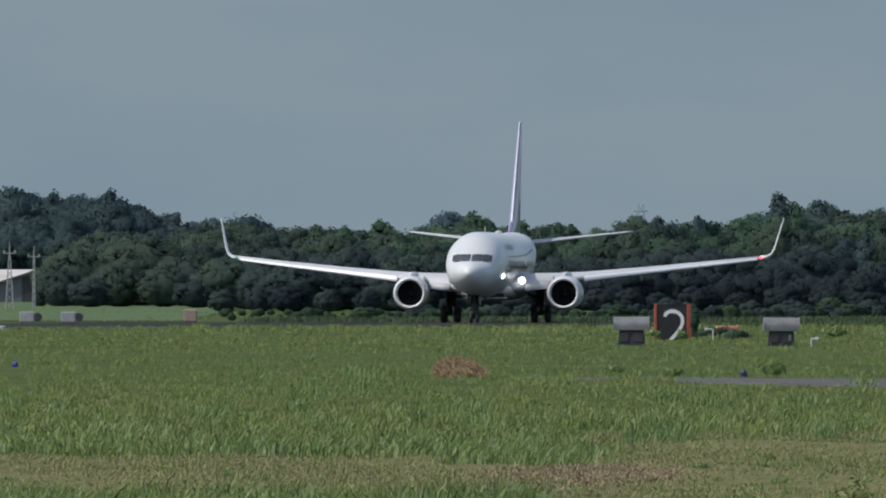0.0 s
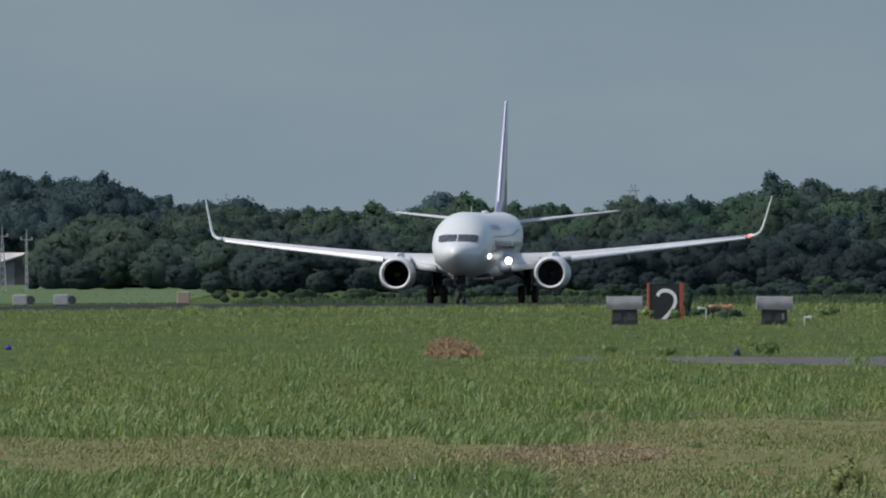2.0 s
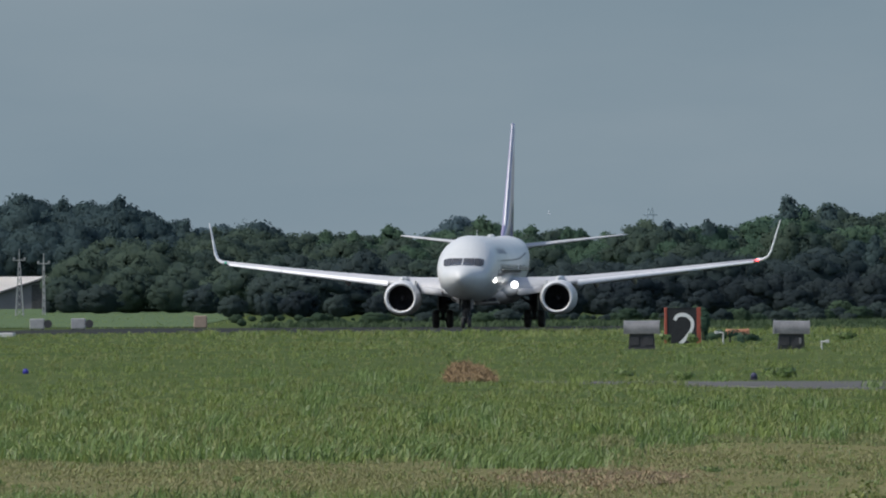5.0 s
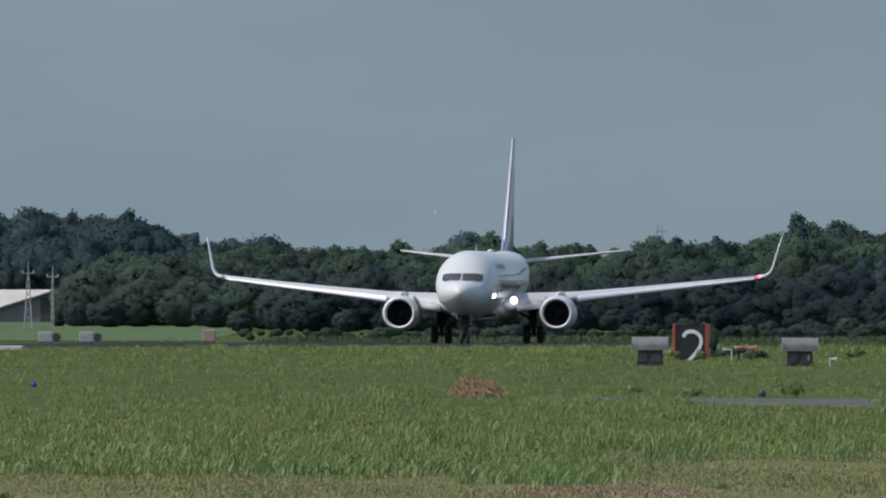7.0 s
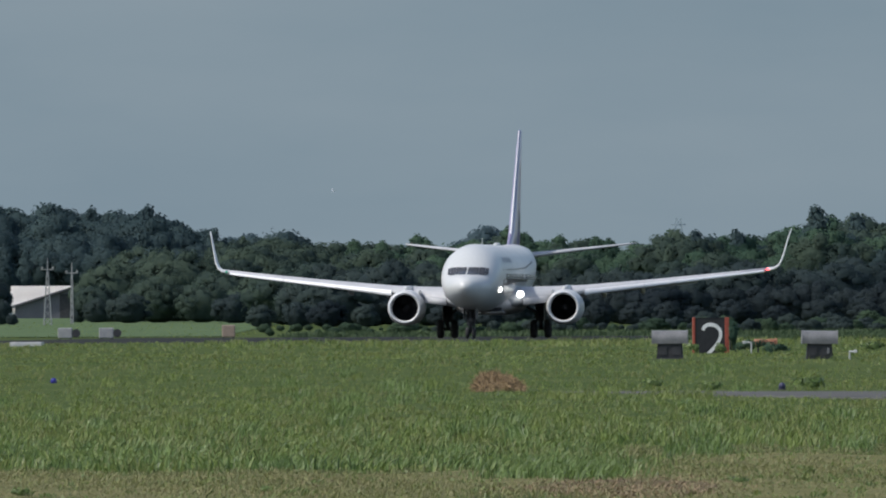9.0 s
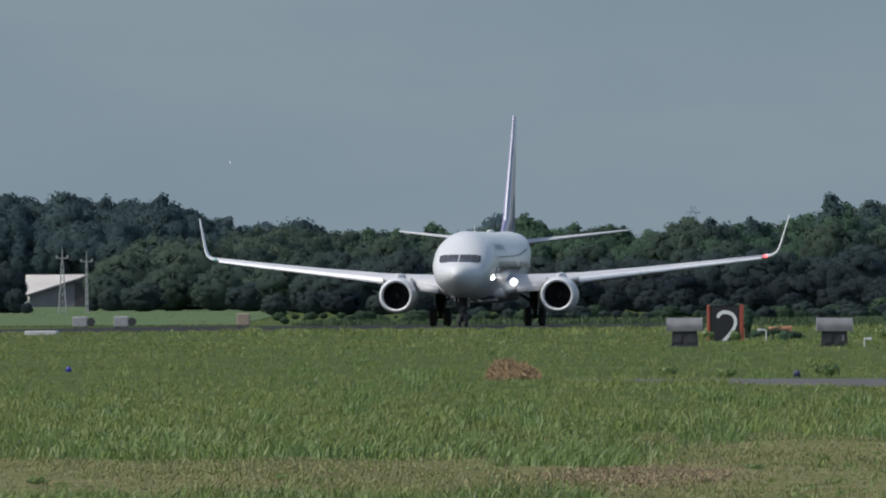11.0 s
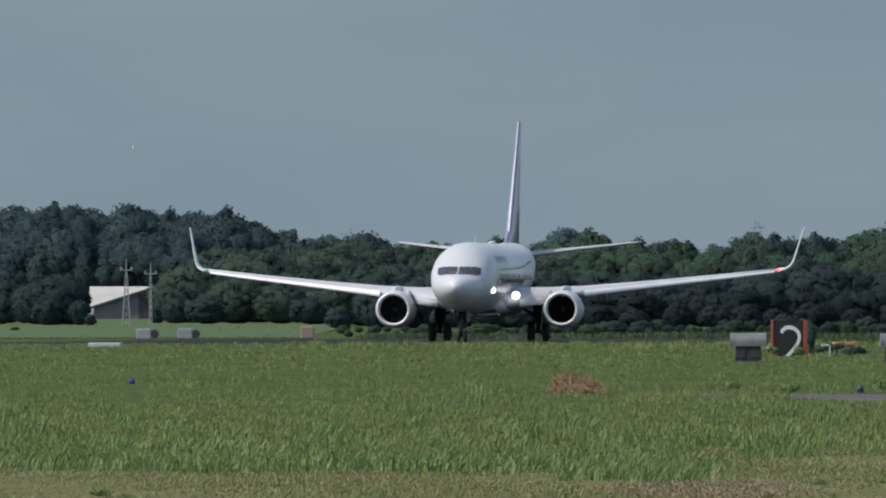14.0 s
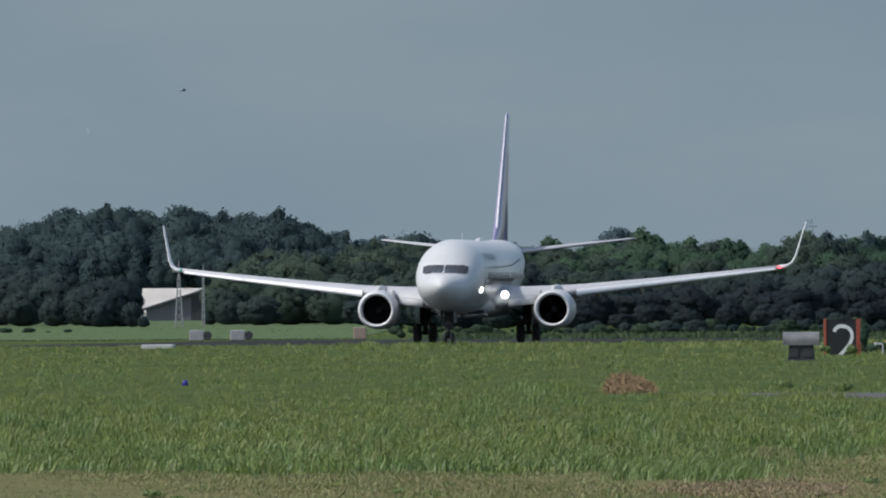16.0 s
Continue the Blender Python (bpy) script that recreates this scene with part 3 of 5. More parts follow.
    for s in (-1, 1):
        build_wing(plane, s)
        build_engine(plane, s)
        # tailplane
        bm = bmesh.new()
        sec = [(0.3, 33.2, 37.6, 5.05, 0.30), (1.0, 33.7, 37.6, 5.12, 0.27), (4.0, 35.6, 38.3, 5.47, 0.16), (6.9, 37.4, 38.95, 5.80, 0.09), (7.17, 37.8, 38.95, 5.83, 0.05)]
        part("tailplane", rings(bm, [wing_loop(s * x, a, b, z, t) for x, a, b, z, t in sec]), WING, plane, "pale grey tailplane", smooth=True)
    # fin with dorsal fillet, rudder behind
    bm = bmesh.new()
    sec = [(5.3, 28.0, 35.6, 0.10), (5.75, 29.8, 35.6, 0.26), (6.5, 31.6, 35.75, 0.34), (8.0, 33.0, 36.2, 0.30), (10.5, 35.3, 37.2, 0.22), (12.8, 37.35, 38.2, 0.13), (12.92, 37.6, 38.2, 0.06)]
    part("fin", rings(bm, [[(zz, y - GEAR_ST, z) for y, zz in foil(a, b, 0, t)] for z, a, b, t in sec]), PURPLE, plane, "violet-grey tail fin", smooth=True)
    bm = bmesh.new()
    sec = [(5.5, 35.63, 37.4, 0.16), (8.0, 36.23, 37.9, 0.14), (10.5, 37.23, 38.5, 0.11), (12.85, 38.23, 39.1, 0.07)]
    part("rudder", rings(bm, [[(zz, y - GEAR_ST, z) for y, zz in foil(a - 0.3, b, 0, t)] for z, a, b, t in sec]), PURPLE, plane, "violet-grey rudder", smooth=True)
    bm = bmesh.new()
    loops = []
    for z, a, t in ((6.4, 31.5, 1.0), (8.0, 32.98, 0.88), (10.5, 35.28, 0.65), (12.86, 37.36, 0.4)):
        loops.append([(x * t, a + dy - GEAR_ST, z) for x, dy in ((0.035, 0.06), (0.03, 0.0), (-0.03, -0.05), (-0.16, 0.12), (-0.21, 0.34))])
    part("fin_leading_edge", rings(bm, loops, close=False, caps=False), METAL, plane, "bright metal fin leading edge", smooth=True)
    # aerials and beacon on the roof
    for st, h in ((11.5, 0.4),):
        bm = bmesh.new()
        z = TOPZ - 0.02
        rings(bm, [[(-0.015, st - GEAR_ST, z), (0.015, st - GEAR_ST, z), (0.015, st + 0.32 - GEAR_ST, z), (-0.015, st + 0.32 - GEAR_ST, z)],
                   [(-0.008, st + 0.2 - GEAR_ST, z + h), (0.008, st + 0.2 - GEAR_ST, z + h), (0.008, st + 0.34 - GEAR_ST, z + h), (-0.008, st + 0.34 - GEAR_ST, z + h)]])
        part("blade_aerial", bm, WHITE, plane)
    bm = bmesh.new()
    r = bmesh.ops.create_uvsphere(bm, u_segments=12, v_segments=8, radius=1)
    bmesh.ops.transform(bm, matrix=pose(0.1, 20.5 - GEAR_ST, TOPZ + 0.02) @ Matrix.Diagonal((0.22, 0.9, 0.12, 1)), verts=r["verts"])
    part("roof_fairing", bm, WHITE, plane, smooth=True)
    bm = bmesh.new()
    p = hull_at_z(4.7, 2.94, 1)
    r = bmesh.ops.create_uvsphere(bm, u_segments=14, v_segments=10, radius=0.17)
    bmesh.ops.transform(bm, matrix=Matrix.Translation(p) @ Matrix.Diagonal((0.9, 0.6, 1, 1)), verts=r["verts"])
    part("turnoff_light", bm, LAMP, plane, "bright white side lamp", smooth=True)
    # undercarriage
    wheels = []
    for s in (-1, 1):
        g = new("main_gear")
        g.parent = plane
        g.matrix_basis = pose(s * 2.86, 0, 0)
        bm = bmesh.new()
        tube(bm, (0, 0, 0.56), (0, 0, 2.5), 0.13)
        tube(bm, (0, 0, 1.3), (0, 0, 2.6), 0.19)
        tube(bm, (-0.45, 0, 0.57), (0.45, 0, 0.57), 0.09)
        tube(bm, (0, 0, 1.4), (-s * 1.4, 0.1, 2.2), 0.08)
        tube(bm, (0, 0.12, 0.8), (0, 0.4, 1.5), 0.05)
        part("leg", bm, STRUT, g, "dark metal gear leg", smooth=True)
        bm = bmesh.new()
        box(bm, (s * 0.22 - 0.03, -0.55, 1.05), (s * 0.22 + 0.03, 0.55, 2.5), 0.02)
        part("gear_door", bm, STRUT, g)
        bm = bmesh.new()
        box(bm, (-0.34, 0.1, 1.0), (0.34, 0.2, 2.3), 0.03)
        part("shock_door", bm, STRUT, g)
        for k in (-0.43, 0.43):
            wheels.append(build_wheel(plane, "wheel", s * 2.86 + k, 0, 0.565, 0.42))
    g = new("nose_gear")
    g.parent = plane
    g.matrix_basis = pose(0, 4.0 - GEAR_ST, 0)
    bm = bmesh.new()
    tube(bm, (0, 0, 0.34), (0, 0.05, 1.9), 0.085)
    tube(bm, (0, 0, 0.9), (0, 0.05, 1.9), 0.12)
    tube(bm, (-0.26, 0, 0.35), (0.26, 0, 0.35), 0.06)
    tube(bm, (0, 0.02, 1.0), (0, 0.9, 1.8), 0.05)
    box(bm, (-0.14, -0.16, 1.0), (0.14, -0.06, 1.25), 0.02)
    box(bm, (-0.26, 0.12, 0.75), (0.26, 0.2, 1.8), 0.02)
    part("leg", bm, STRUT, g, "dark metal nose gear leg", smooth=True)
    for k in (-0.36, 0.36):
        bm = bmesh.new()
        box(bm, (k - 0.02, -0.7, 1.15), (k + 0.02, 0.7, 1.8), 0.015)
        part("gear_door", bm, STRUT, g)
    for k in (-0.2, 0.2):
        wheels.append(build_wheel(plane, "wheel", k, 4.0 - GEAR_ST, 0.345, 0.2))
    return plane, wheels


airliner, wheels = build_airliner()


# ---- woods beyond the runway ----
RNG = np.random.default_rng(11)


def spray_mesh(name, lobes, count, size, material, droop=0.0, core=0.92, seed=1):
    """A crown: many small leaf sprays over overlapping lobes (centre, radii), round dark cores."""
    rng = np.random.default_rng(seed)
    vol = np.array([r[0] * r[1] + r[0] * r[2] for _, r in lobes])
    pick = rng.choice(len(lobes), count, p=vol / vol.sum())
    cen = np.array([c for c, _ in lobes])[pick]
    rad = np.array([r for _, r in lobes])[pick]
    d = rng.normal(size=(count, 3))
    d /= np.linalg.norm(d, axis=1)[:, None]
    d[:, 2] = np.where(d[:, 2] < -0.35, -d[:, 2], d[:, 2])
    k = rng.uniform(0.92, 1.10, count) + 0.24 * rng.random(count) ** 3
    p = cen + rad * d * k[:, None]
    nrm = d + rng.normal(scale=0.33, size=(count, 3))
    nrm /= np.linalg.norm(nrm, axis=1)[:, None]
    up = rng.normal(size=(count, 3))
    a = np.cross(nrm, up)
    a /= np.linalg.norm(a, axis=1)[:, None]
    b = np.cross(nrm, a)
    s = (size * rng.uniform(0.55, 1.35, count))[:, None]
    fold = nrm * s * 0.25
    v = np.stack([p - a * s, p - b * s * 0.55 + fold, p + a * s, p + b * s * 0.55 - fold * 0.4], axis=1).reshape(-1, 3)
    v[:, 2] -= droop
    verts = v.tolist()
    faces = [(4 * i, 4 * i + 1, 4 * i + 2, 4 * i + 3) for i in range(count)]
    # leaves turn with the face of the whole crown, so that it shades as one soft mass
    heart = np.average(np.array([c for c, _ in lobes]), axis=0, weights=vol)
    whole = p - heart
    whole /= np.linalg.norm(whole, axis=1)[:, None]
    soft = 0.25 * d + 0.60 * whole + 0.22 * nrm
    soft /= np.linalg.norm(soft, axis=1)[:, None]
    normals = np.repeat(soft, 4, axis=0).tolist()
    for c, r in lobes:
        bm = bmesh.new()
        bmesh.ops.create_icosphere(bm, subdivisions=1, radius=1.0)
        base = len(verts)
        for q in bm.verts:
            f = core * (1 + 0.22 * noise.noise(Vector(q.co) * 2.1 + Vector(c)))
            verts.append([c[i] + r[i] * q.co[i] * f for i in range(3)])
            w = Vector(q.co).normalized() * 0.3 + (Vector(verts[-1]) - Vector(heart)).normalized() * 0.7
            normals.append(list(w.normalized()))
        faces += [[base + q.index for q in fc.verts] for fc in bm.faces]
        bm.free()
    me = bpy.data.meshes.new(name)
    me.from_pydata(verts, [], faces)
    me.polygons.foreach_set("use_smooth", [True] * len(faces))
    me.normals_split_custom_set_from_vertices(normals)
    me.materials.append(material)
    return me


def trunk_mesh(height, r, limbs, rng):
    bm = bmesh.new()
    tube(bm, (0, 0, -0.3), (0.1, 0, height * 0.55), r, r * 0.6, 8)
    tube(bm, (0.1, 0, height * 0.55), (0, 0.1, height * 0.95), r * 0.6, r * 0.15, 8)
    for i in range(limbs):
        q, z = rng.uniform(0, 6.28), height * rng.uniform(0.3, 0.75)
        l = height * rng.uniform(0.2, 0.35)
        tube(bm, (0, 0, z), (l * math.cos(q), l * math.sin(q), z + l * 0.7), r * 0.4, r * 0.1, 6)
    return bm


def crown_lobes(kind, rng):
    """Unit-height crowns (top at 1)."""
    out = []
    if kind == "broad":
        out.append(((0, 0, 0.62), (0.31, 0.31, 0.27)))
        for i in range(28):
            q, e = rng.uniform(0, 6.28), math.asin(rng.uniform(-0.55, 1.0))
            s, f = rng.uniform(0.055, 0.11), rng.uniform(0.92, 1.08)
            out.append(((0.33 * f * math.cos(e) * math.cos(q), 0.33 * f * math.cos(e) * math.sin(q), 0.62 + 0.28 * f * math.sin(e)), (s * 1.2, s * 1.2, s)))
    elif kind == "tall":
        for i in range(8):
            z = 0.35 + 0.08 * i
            rr = 0.16 * (1.05 - z)
            q = rng.uniform(0, 6.28)
            s = 0.19 * (1.18 - z) + 0.03
            out.append(((rr * math.cos(q), rr * math.sin(q), z), (s, s, s * 0.75)))
        out.append(((0, 0, 0.93), (0.05, 0.05, 0.08)))
    else:
        out.append(((0, 0, 0.42), (0.54, 0.54, 0.46)))
        out.append(((0, 0, 0.20), (0.56, 0.52, 0.24)))
        for i in range(44):
            q, e = rng.uniform(0, 6.28), math.asin(rng.uniform(-0.35, 1.0))
            s, f = rng.uniform(0.06, 0.13), rng.uniform(0.94, 1.06)
            out.append(((0.57 * f * math.cos(e) * math.cos(q), 0.57 * f * math.cos(e) * math.sin(q), max(0.06, 0.42 + 0.47 * f * math.sin(e))), (s * 1.25, s * 1.25, s)))
    return out


PROTO = {}


def tree_proto(kind, tone, k):
    """One built tree of each sort, at unit height; the rest are copies of it."""
    key = (kind, tone, k)
    if key in PROTO:
        return PROTO[key], False
    rng = np.random.default_rng(hash_key(key))
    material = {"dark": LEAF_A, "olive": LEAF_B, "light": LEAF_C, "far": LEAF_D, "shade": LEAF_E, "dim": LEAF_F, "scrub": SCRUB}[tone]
    name = "shrub" if kind == "shrub" else "tree"
    ob = new(name)
    words = {"dark": "dark green", "olive": "olive green", "light": "light green", "far": "haze-tinted bluish green", "shade": "shade-darkened green", "dim": "shade-dulled dark green", "scrub": "mid green"}[tone]
    form = {"broad": "broad-crowned leafy tree in the wood", "tall": "tall narrow-topped tree in the wood", "shrub": "dense rounded shrub at the wood's edge"}[kind]
    tagged(ob, words + " " + form, name, {"broad": "wood trees", "tall": "wood trees", "shrub": "edge shrubs"}[kind])
    me = spray_mesh("crown", crown_lobes(kind, rng), 1800 if kind != "shrub" else 2500, 0.0215 if kind != "shrub" else 0.025, material, seed=hash_key(key) + 5)
    c = new("crown", me)
    c.parent = ob
    part("trunk", trunk_mesh(0.8 if kind != "shrub" else 0.3, 0.022, 5, rng), BARK, ob)
    PROTO[key] = ob
    return ob, True


def hash_key(key):
    return sum(ord(ch) * (i + 3) for i, ch in enumerate("".join(map(str, key)))) % 9973


def plant(kind, tone, u, v_top, d, spread=1.0, dz=0.0):
    x = side(u, d)
    z0 = ground_z(d) + dz
    h = (level(v_top, d) - z0) * (1.04 if kind == "broad" and tone != "dark" else 1.0)
    ob, first = tree_proto(kind, tone, int(RNG.integers(0, 3)))
    m = Matrix.Translation((x, d, z0)) @ pose(0, 0, 0, 0, 0, RNG.uniform(0, 360)) @ Matrix.Diagonal((h * spread, h * spread, h, 1))
    if first:
        ob.matrix_basis = m
    else:
        copy_thing(ob, m @ Matrix.Diagonal([1 / k for k in ob.scale] + [1]))


def skyline(table, u):
    for (a, va), (b, vb) in zip(table, table[1:]):
        if u <= b:
            return va + (vb - va) * max(0.0, (u - a) / (b - a))
    return table[-1][1]


def build_woods():
    # dark wooded rise, its leaf colour blued for haze
    rise = [(-420, 380), (-300, 376), (-250, 362), (-200, 342), (-110, 328), (-40, 334), (-5, 350), (20, 334), (100, 341), (195, 337), (250, 363), (300, 381), (345, 390)]
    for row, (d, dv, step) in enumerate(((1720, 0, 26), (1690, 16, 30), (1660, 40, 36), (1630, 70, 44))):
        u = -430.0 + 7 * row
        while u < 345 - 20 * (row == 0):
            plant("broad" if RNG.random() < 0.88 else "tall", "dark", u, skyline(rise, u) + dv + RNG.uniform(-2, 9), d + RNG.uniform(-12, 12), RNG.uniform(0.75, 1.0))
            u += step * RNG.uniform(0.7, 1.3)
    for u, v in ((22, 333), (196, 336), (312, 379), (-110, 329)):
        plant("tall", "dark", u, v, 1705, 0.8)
    # single dark tree and the thin far line of tree tops, haze mixed into their colour
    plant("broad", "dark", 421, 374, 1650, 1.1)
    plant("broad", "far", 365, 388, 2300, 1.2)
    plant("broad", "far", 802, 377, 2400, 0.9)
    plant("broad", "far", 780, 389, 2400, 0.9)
    line = [(330, 396), (395, 398), (460, 402), (540, 405), (640, 408), (690, 398), (760, 402), (840, 392), (900, 399), (960, 401), (1040, 407), (1100, 402), (1140, 388)]
    for row, (d, dv, step) in enumerate(((1600, 0, 27), (1570, 16, 32), (1535, 34, 40))):
        u = 335.0 + 9 * row
        while u < 1150:
            tone = "light" if (620 < u < 1100 and RNG.random() < 0.55) else "olive"
            plant("broad" if RNG.random() < 0.88 else "tall", tone, u, skyline(line, u) + dv + RNG.uniform(-5, 10), d + RNG.uniform(-10, 10), RNG.uniform(0.8, 1.15))
            u += step * RNG.uniform(0.7, 1.3)
    # wispy light tops that stand over the line
    for u, v in ((672, 390), (684, 396), (836, 377), (848, 384), (862, 388), (925, 392), (988, 396), (1010, 399), (1120, 386), (560, 399), (610, 401)):
        plant("tall", "light", u, v, 1590, 1.1)
    # taller dark trees
    tall = [(1090, 402), (1130, 388), (1170, 376), (1230, 389), (1265, 398), (1310, 388), (1345, 372), (1376, 346), (1412, 364), (1450, 360), (1482, 378), (1535, 372), (1600, 368), (1720, 380)]
    for row, (d, dv, step) in enumerate(((1500, 0, 28), (1475, 18, 32), (1445, 40, 38))):
        u = 1110.0 + 8 * row
        while u < 1660:
            plant("broad" if RNG.random() < 0.86 else "tall", ("dark", "olive", "olive", "olive", "light", "light")[int(RNG.integers(0, 6))], u, skyline(tall, u) + dv + RNG.uniform(-1, 10), d + RNG.uniform(-10, 10), RNG.uniform(0.75, 1.05))
            u += step * RNG.uniform(0.7, 1.3)
    for u, v in ((1376, 342), (1448, 357), (1235, 384)):
        plant("tall", "dark", u, v, 1490, 0.95)
    # big rounded shrubs before the wood, the low ones in shade-dulled leaves
    for u, v, d, w in ((190, 404, 1420, 0.95), (250, 408, 1415, 0.95), (130, 436, 1410, 1.0), (105, 470, 1400, 0.9), (330, 444, 1405, 1.1), (400, 452, 1400, 1.1), (290, 470, 1380, 1.0), (215, 460, 1385, 1.1), (160, 490, 1375, 1.2), (350, 492, 1360, 1.2), (430, 470, 1370, 1.1),
                       (-300, 434, 1420, 1.0), (-250, 440, 1410, 1.0), (-195, 448, 1405, 0.9), (-330, 470, 1390, 1.0), (-260, 482, 1380, 1.1), (-205, 492, 1375, 0.8), (-160, 478, 1400, 0.8), (-385, 440, 1410, 1.0),
                       (-140, 470, 1370, 1.0), (-110, 458, 1360, 1.0), (-92, 452, 1370, 0.8), (-82, 470, 1360, 0.75), (-66, 500, 1350, 0.7), (-46, 526, 1345, 0.8), (-120, 500, 1350, 1.0), (72, 512, 1400, 0.8), (104, 500, 1395, 0.9)):
        plant("shrub", "olive" if u > 80 and v < 480 else "dim", u, v, d, w)
    # dark edge of the wood; the lower rows' shade is put into leaf colour
    edge = [(440, 448), (520, 440), (600, 444), (700, 440), (800, 446), (900, 444), (1000, 446), (1100, 450), (1200, 448), (1300, 444), (1400, 440), (1500, 446), (1620, 450)]
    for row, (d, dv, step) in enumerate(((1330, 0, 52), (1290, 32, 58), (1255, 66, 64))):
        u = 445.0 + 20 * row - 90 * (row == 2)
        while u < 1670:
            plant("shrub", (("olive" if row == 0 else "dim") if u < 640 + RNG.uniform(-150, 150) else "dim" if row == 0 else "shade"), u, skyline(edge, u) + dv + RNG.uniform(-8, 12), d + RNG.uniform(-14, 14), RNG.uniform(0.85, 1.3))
            u += step * RNG.uniform(0.7, 1.25)
    # low scrub behind the runway end, thinner towards the meadow
    u = 400.0
    while u < 1690:
        top = 553 - 10 * smoothstep(420, 900, u) + RNG.uniform(-8, 8)
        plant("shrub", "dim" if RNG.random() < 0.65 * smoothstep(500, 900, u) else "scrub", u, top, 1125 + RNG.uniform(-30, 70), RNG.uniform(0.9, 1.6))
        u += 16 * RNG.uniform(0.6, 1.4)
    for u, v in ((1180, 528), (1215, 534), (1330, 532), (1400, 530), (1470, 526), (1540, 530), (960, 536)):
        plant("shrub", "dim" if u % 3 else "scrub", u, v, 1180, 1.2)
    for u in (-390, -340, -290, -250, -215, -180):
        plant("shrub", "scrub", u, 548 + RNG.uniform(-5, 5), 1230, 1.8)


build_woods()


# ---- sheds and masts at the wood's edge ----
def build_sheds():
    d = 1560.0
    z0 = ground_z(d)
    shed = empty("shed", pose(0, d, z0), "long white-roofed shed half hidden by trees", "shed")
    x0, x1, z1 = side(-46, d), side(64, d), level(477, d) - z0
    bm = bmesh.new()
    box(bm, (x0, 0, 0), (x1, 14, z1 - 1.9), 0.05)
    part("wall", bm, SHEDWHITE, shed, "white sheet wall")
    bm = bmesh.new()
    rings(bm, [[(x, y, z) for y, z in ((-0.4, z1 - 2.4), (7, z1), (14.4, z1 - 2.4))] for x in (x0 - 0.3, x1 + 0.3)], close=False, caps=False)
    bmesh.ops.solidify(bm, geom=bm.faces[:], thickness=0.08)
    part("roof", bm, SHEDWHITE, shed, "white sheet roof")
    d = 1530.0
    z0 = ground_z(d)
    xa, xm, xb = side(-41, d), side(66, d), side(180, d)
    ze, zp = level(514, d) - z0, level(480, d) - z0
    barn = empty("barn", pose(0, d, z0), "dark grey gabled barn beside a white shed", "barn")
    bm = bmesh.new()
    rings(bm, [[(xa, y, 0), (xb, y, 0), (xb, y, ze), (xm, y, zp - 0.1), (xa, y, ze)] for y in (0, 12)])
    gable = part("wall", bm, SHEDGREY, barn, "dark grey sheet gable wall")
    bm = bmesh.new()
    for a, b, za, zb in ((xa - 0.4, xm, ze - 0.1, zp), (xm, xb + 0.4, zp, ze - 0.1)):
        rings(bm, [[(a, y, za), (b, y, zb), (b, y, zb + 0.15), (a, y, za + 0.15)] for y in (-0.5, 12.5)])
    part("roof", bm, SHEDGREY, barn, "dark grey gable roof")
    bm = bmesh.new()
    box(bm, (xm - 1.5, -0.04, 0), (xm + 1.5, 0.02, 2.4), 0.02)
    part("door", bm, STAND, gable, "dark sliding door")


def build_mast(u, v, d, foot, label):
    z0 = ground_z(d)
    h = level(v, d) - z0
    mast = empty("lamp_mast", pose(side(u, d), d, z0), label, "mast", "field masts")
    for sx, sy in ((-1, -1), (1, -1), (1, 1), (-1, 1)):
        bm = bmesh.new()
        tube(bm, (sx * foot, sy * foot, -0.1), (sx * 0.06, sy * 0.06, h * 0.8), 0.05, 0.035, 6)
        part("leg", bm, PALEGREY, mast)
    for i in range(7):
        k = i / 7
        w, w2 = foot * (1 - k) + 0.06 * k, foot * (1 - k - 0.14) + 0.06 * (k + 0.14)
        for q in (-1, 1):
            bm = bmesh.new()
            tube(bm, (q * w, q * w, h * 0.8 * k), (-q * w2, q * w2, h * 0.8 * (k + 0.14)), 0.025, n=5)
            part("brace", bm, PALEGREY, mast)
    bm = bmesh.new()
    tube(bm, (0, 0, h * 0.78), (0, 0, h), 0.06, 0.03, 6)
    part("pole", bm, PALEGREY, mast)
    bm = bmesh.new()
    box(bm, (-0.55, -0.06, h * 0.82), (0.55, 0.06, h * 0.82 + 0.1), 0.02)
    arm = part("crossarm", bm, PALEGREY, mast)
    for k in (-0.45, 0.45):
        bm = bmesh.new()
        box(bm, (k - 0.09, -0.12, h * 0.82 + 0.1), (k + 0.09, 0.1, h * 0.82 + 0.28), 0.03)
        part("floodlight", bm, PALEGREY, arm)


build_sheds()
build_mast(17, 428, 1330, 0.34, "grey lattice mast with small lamps on a crossarm")
build_mast(60, 436, 1350, 0.10, "slim grey mast with a crossarm")


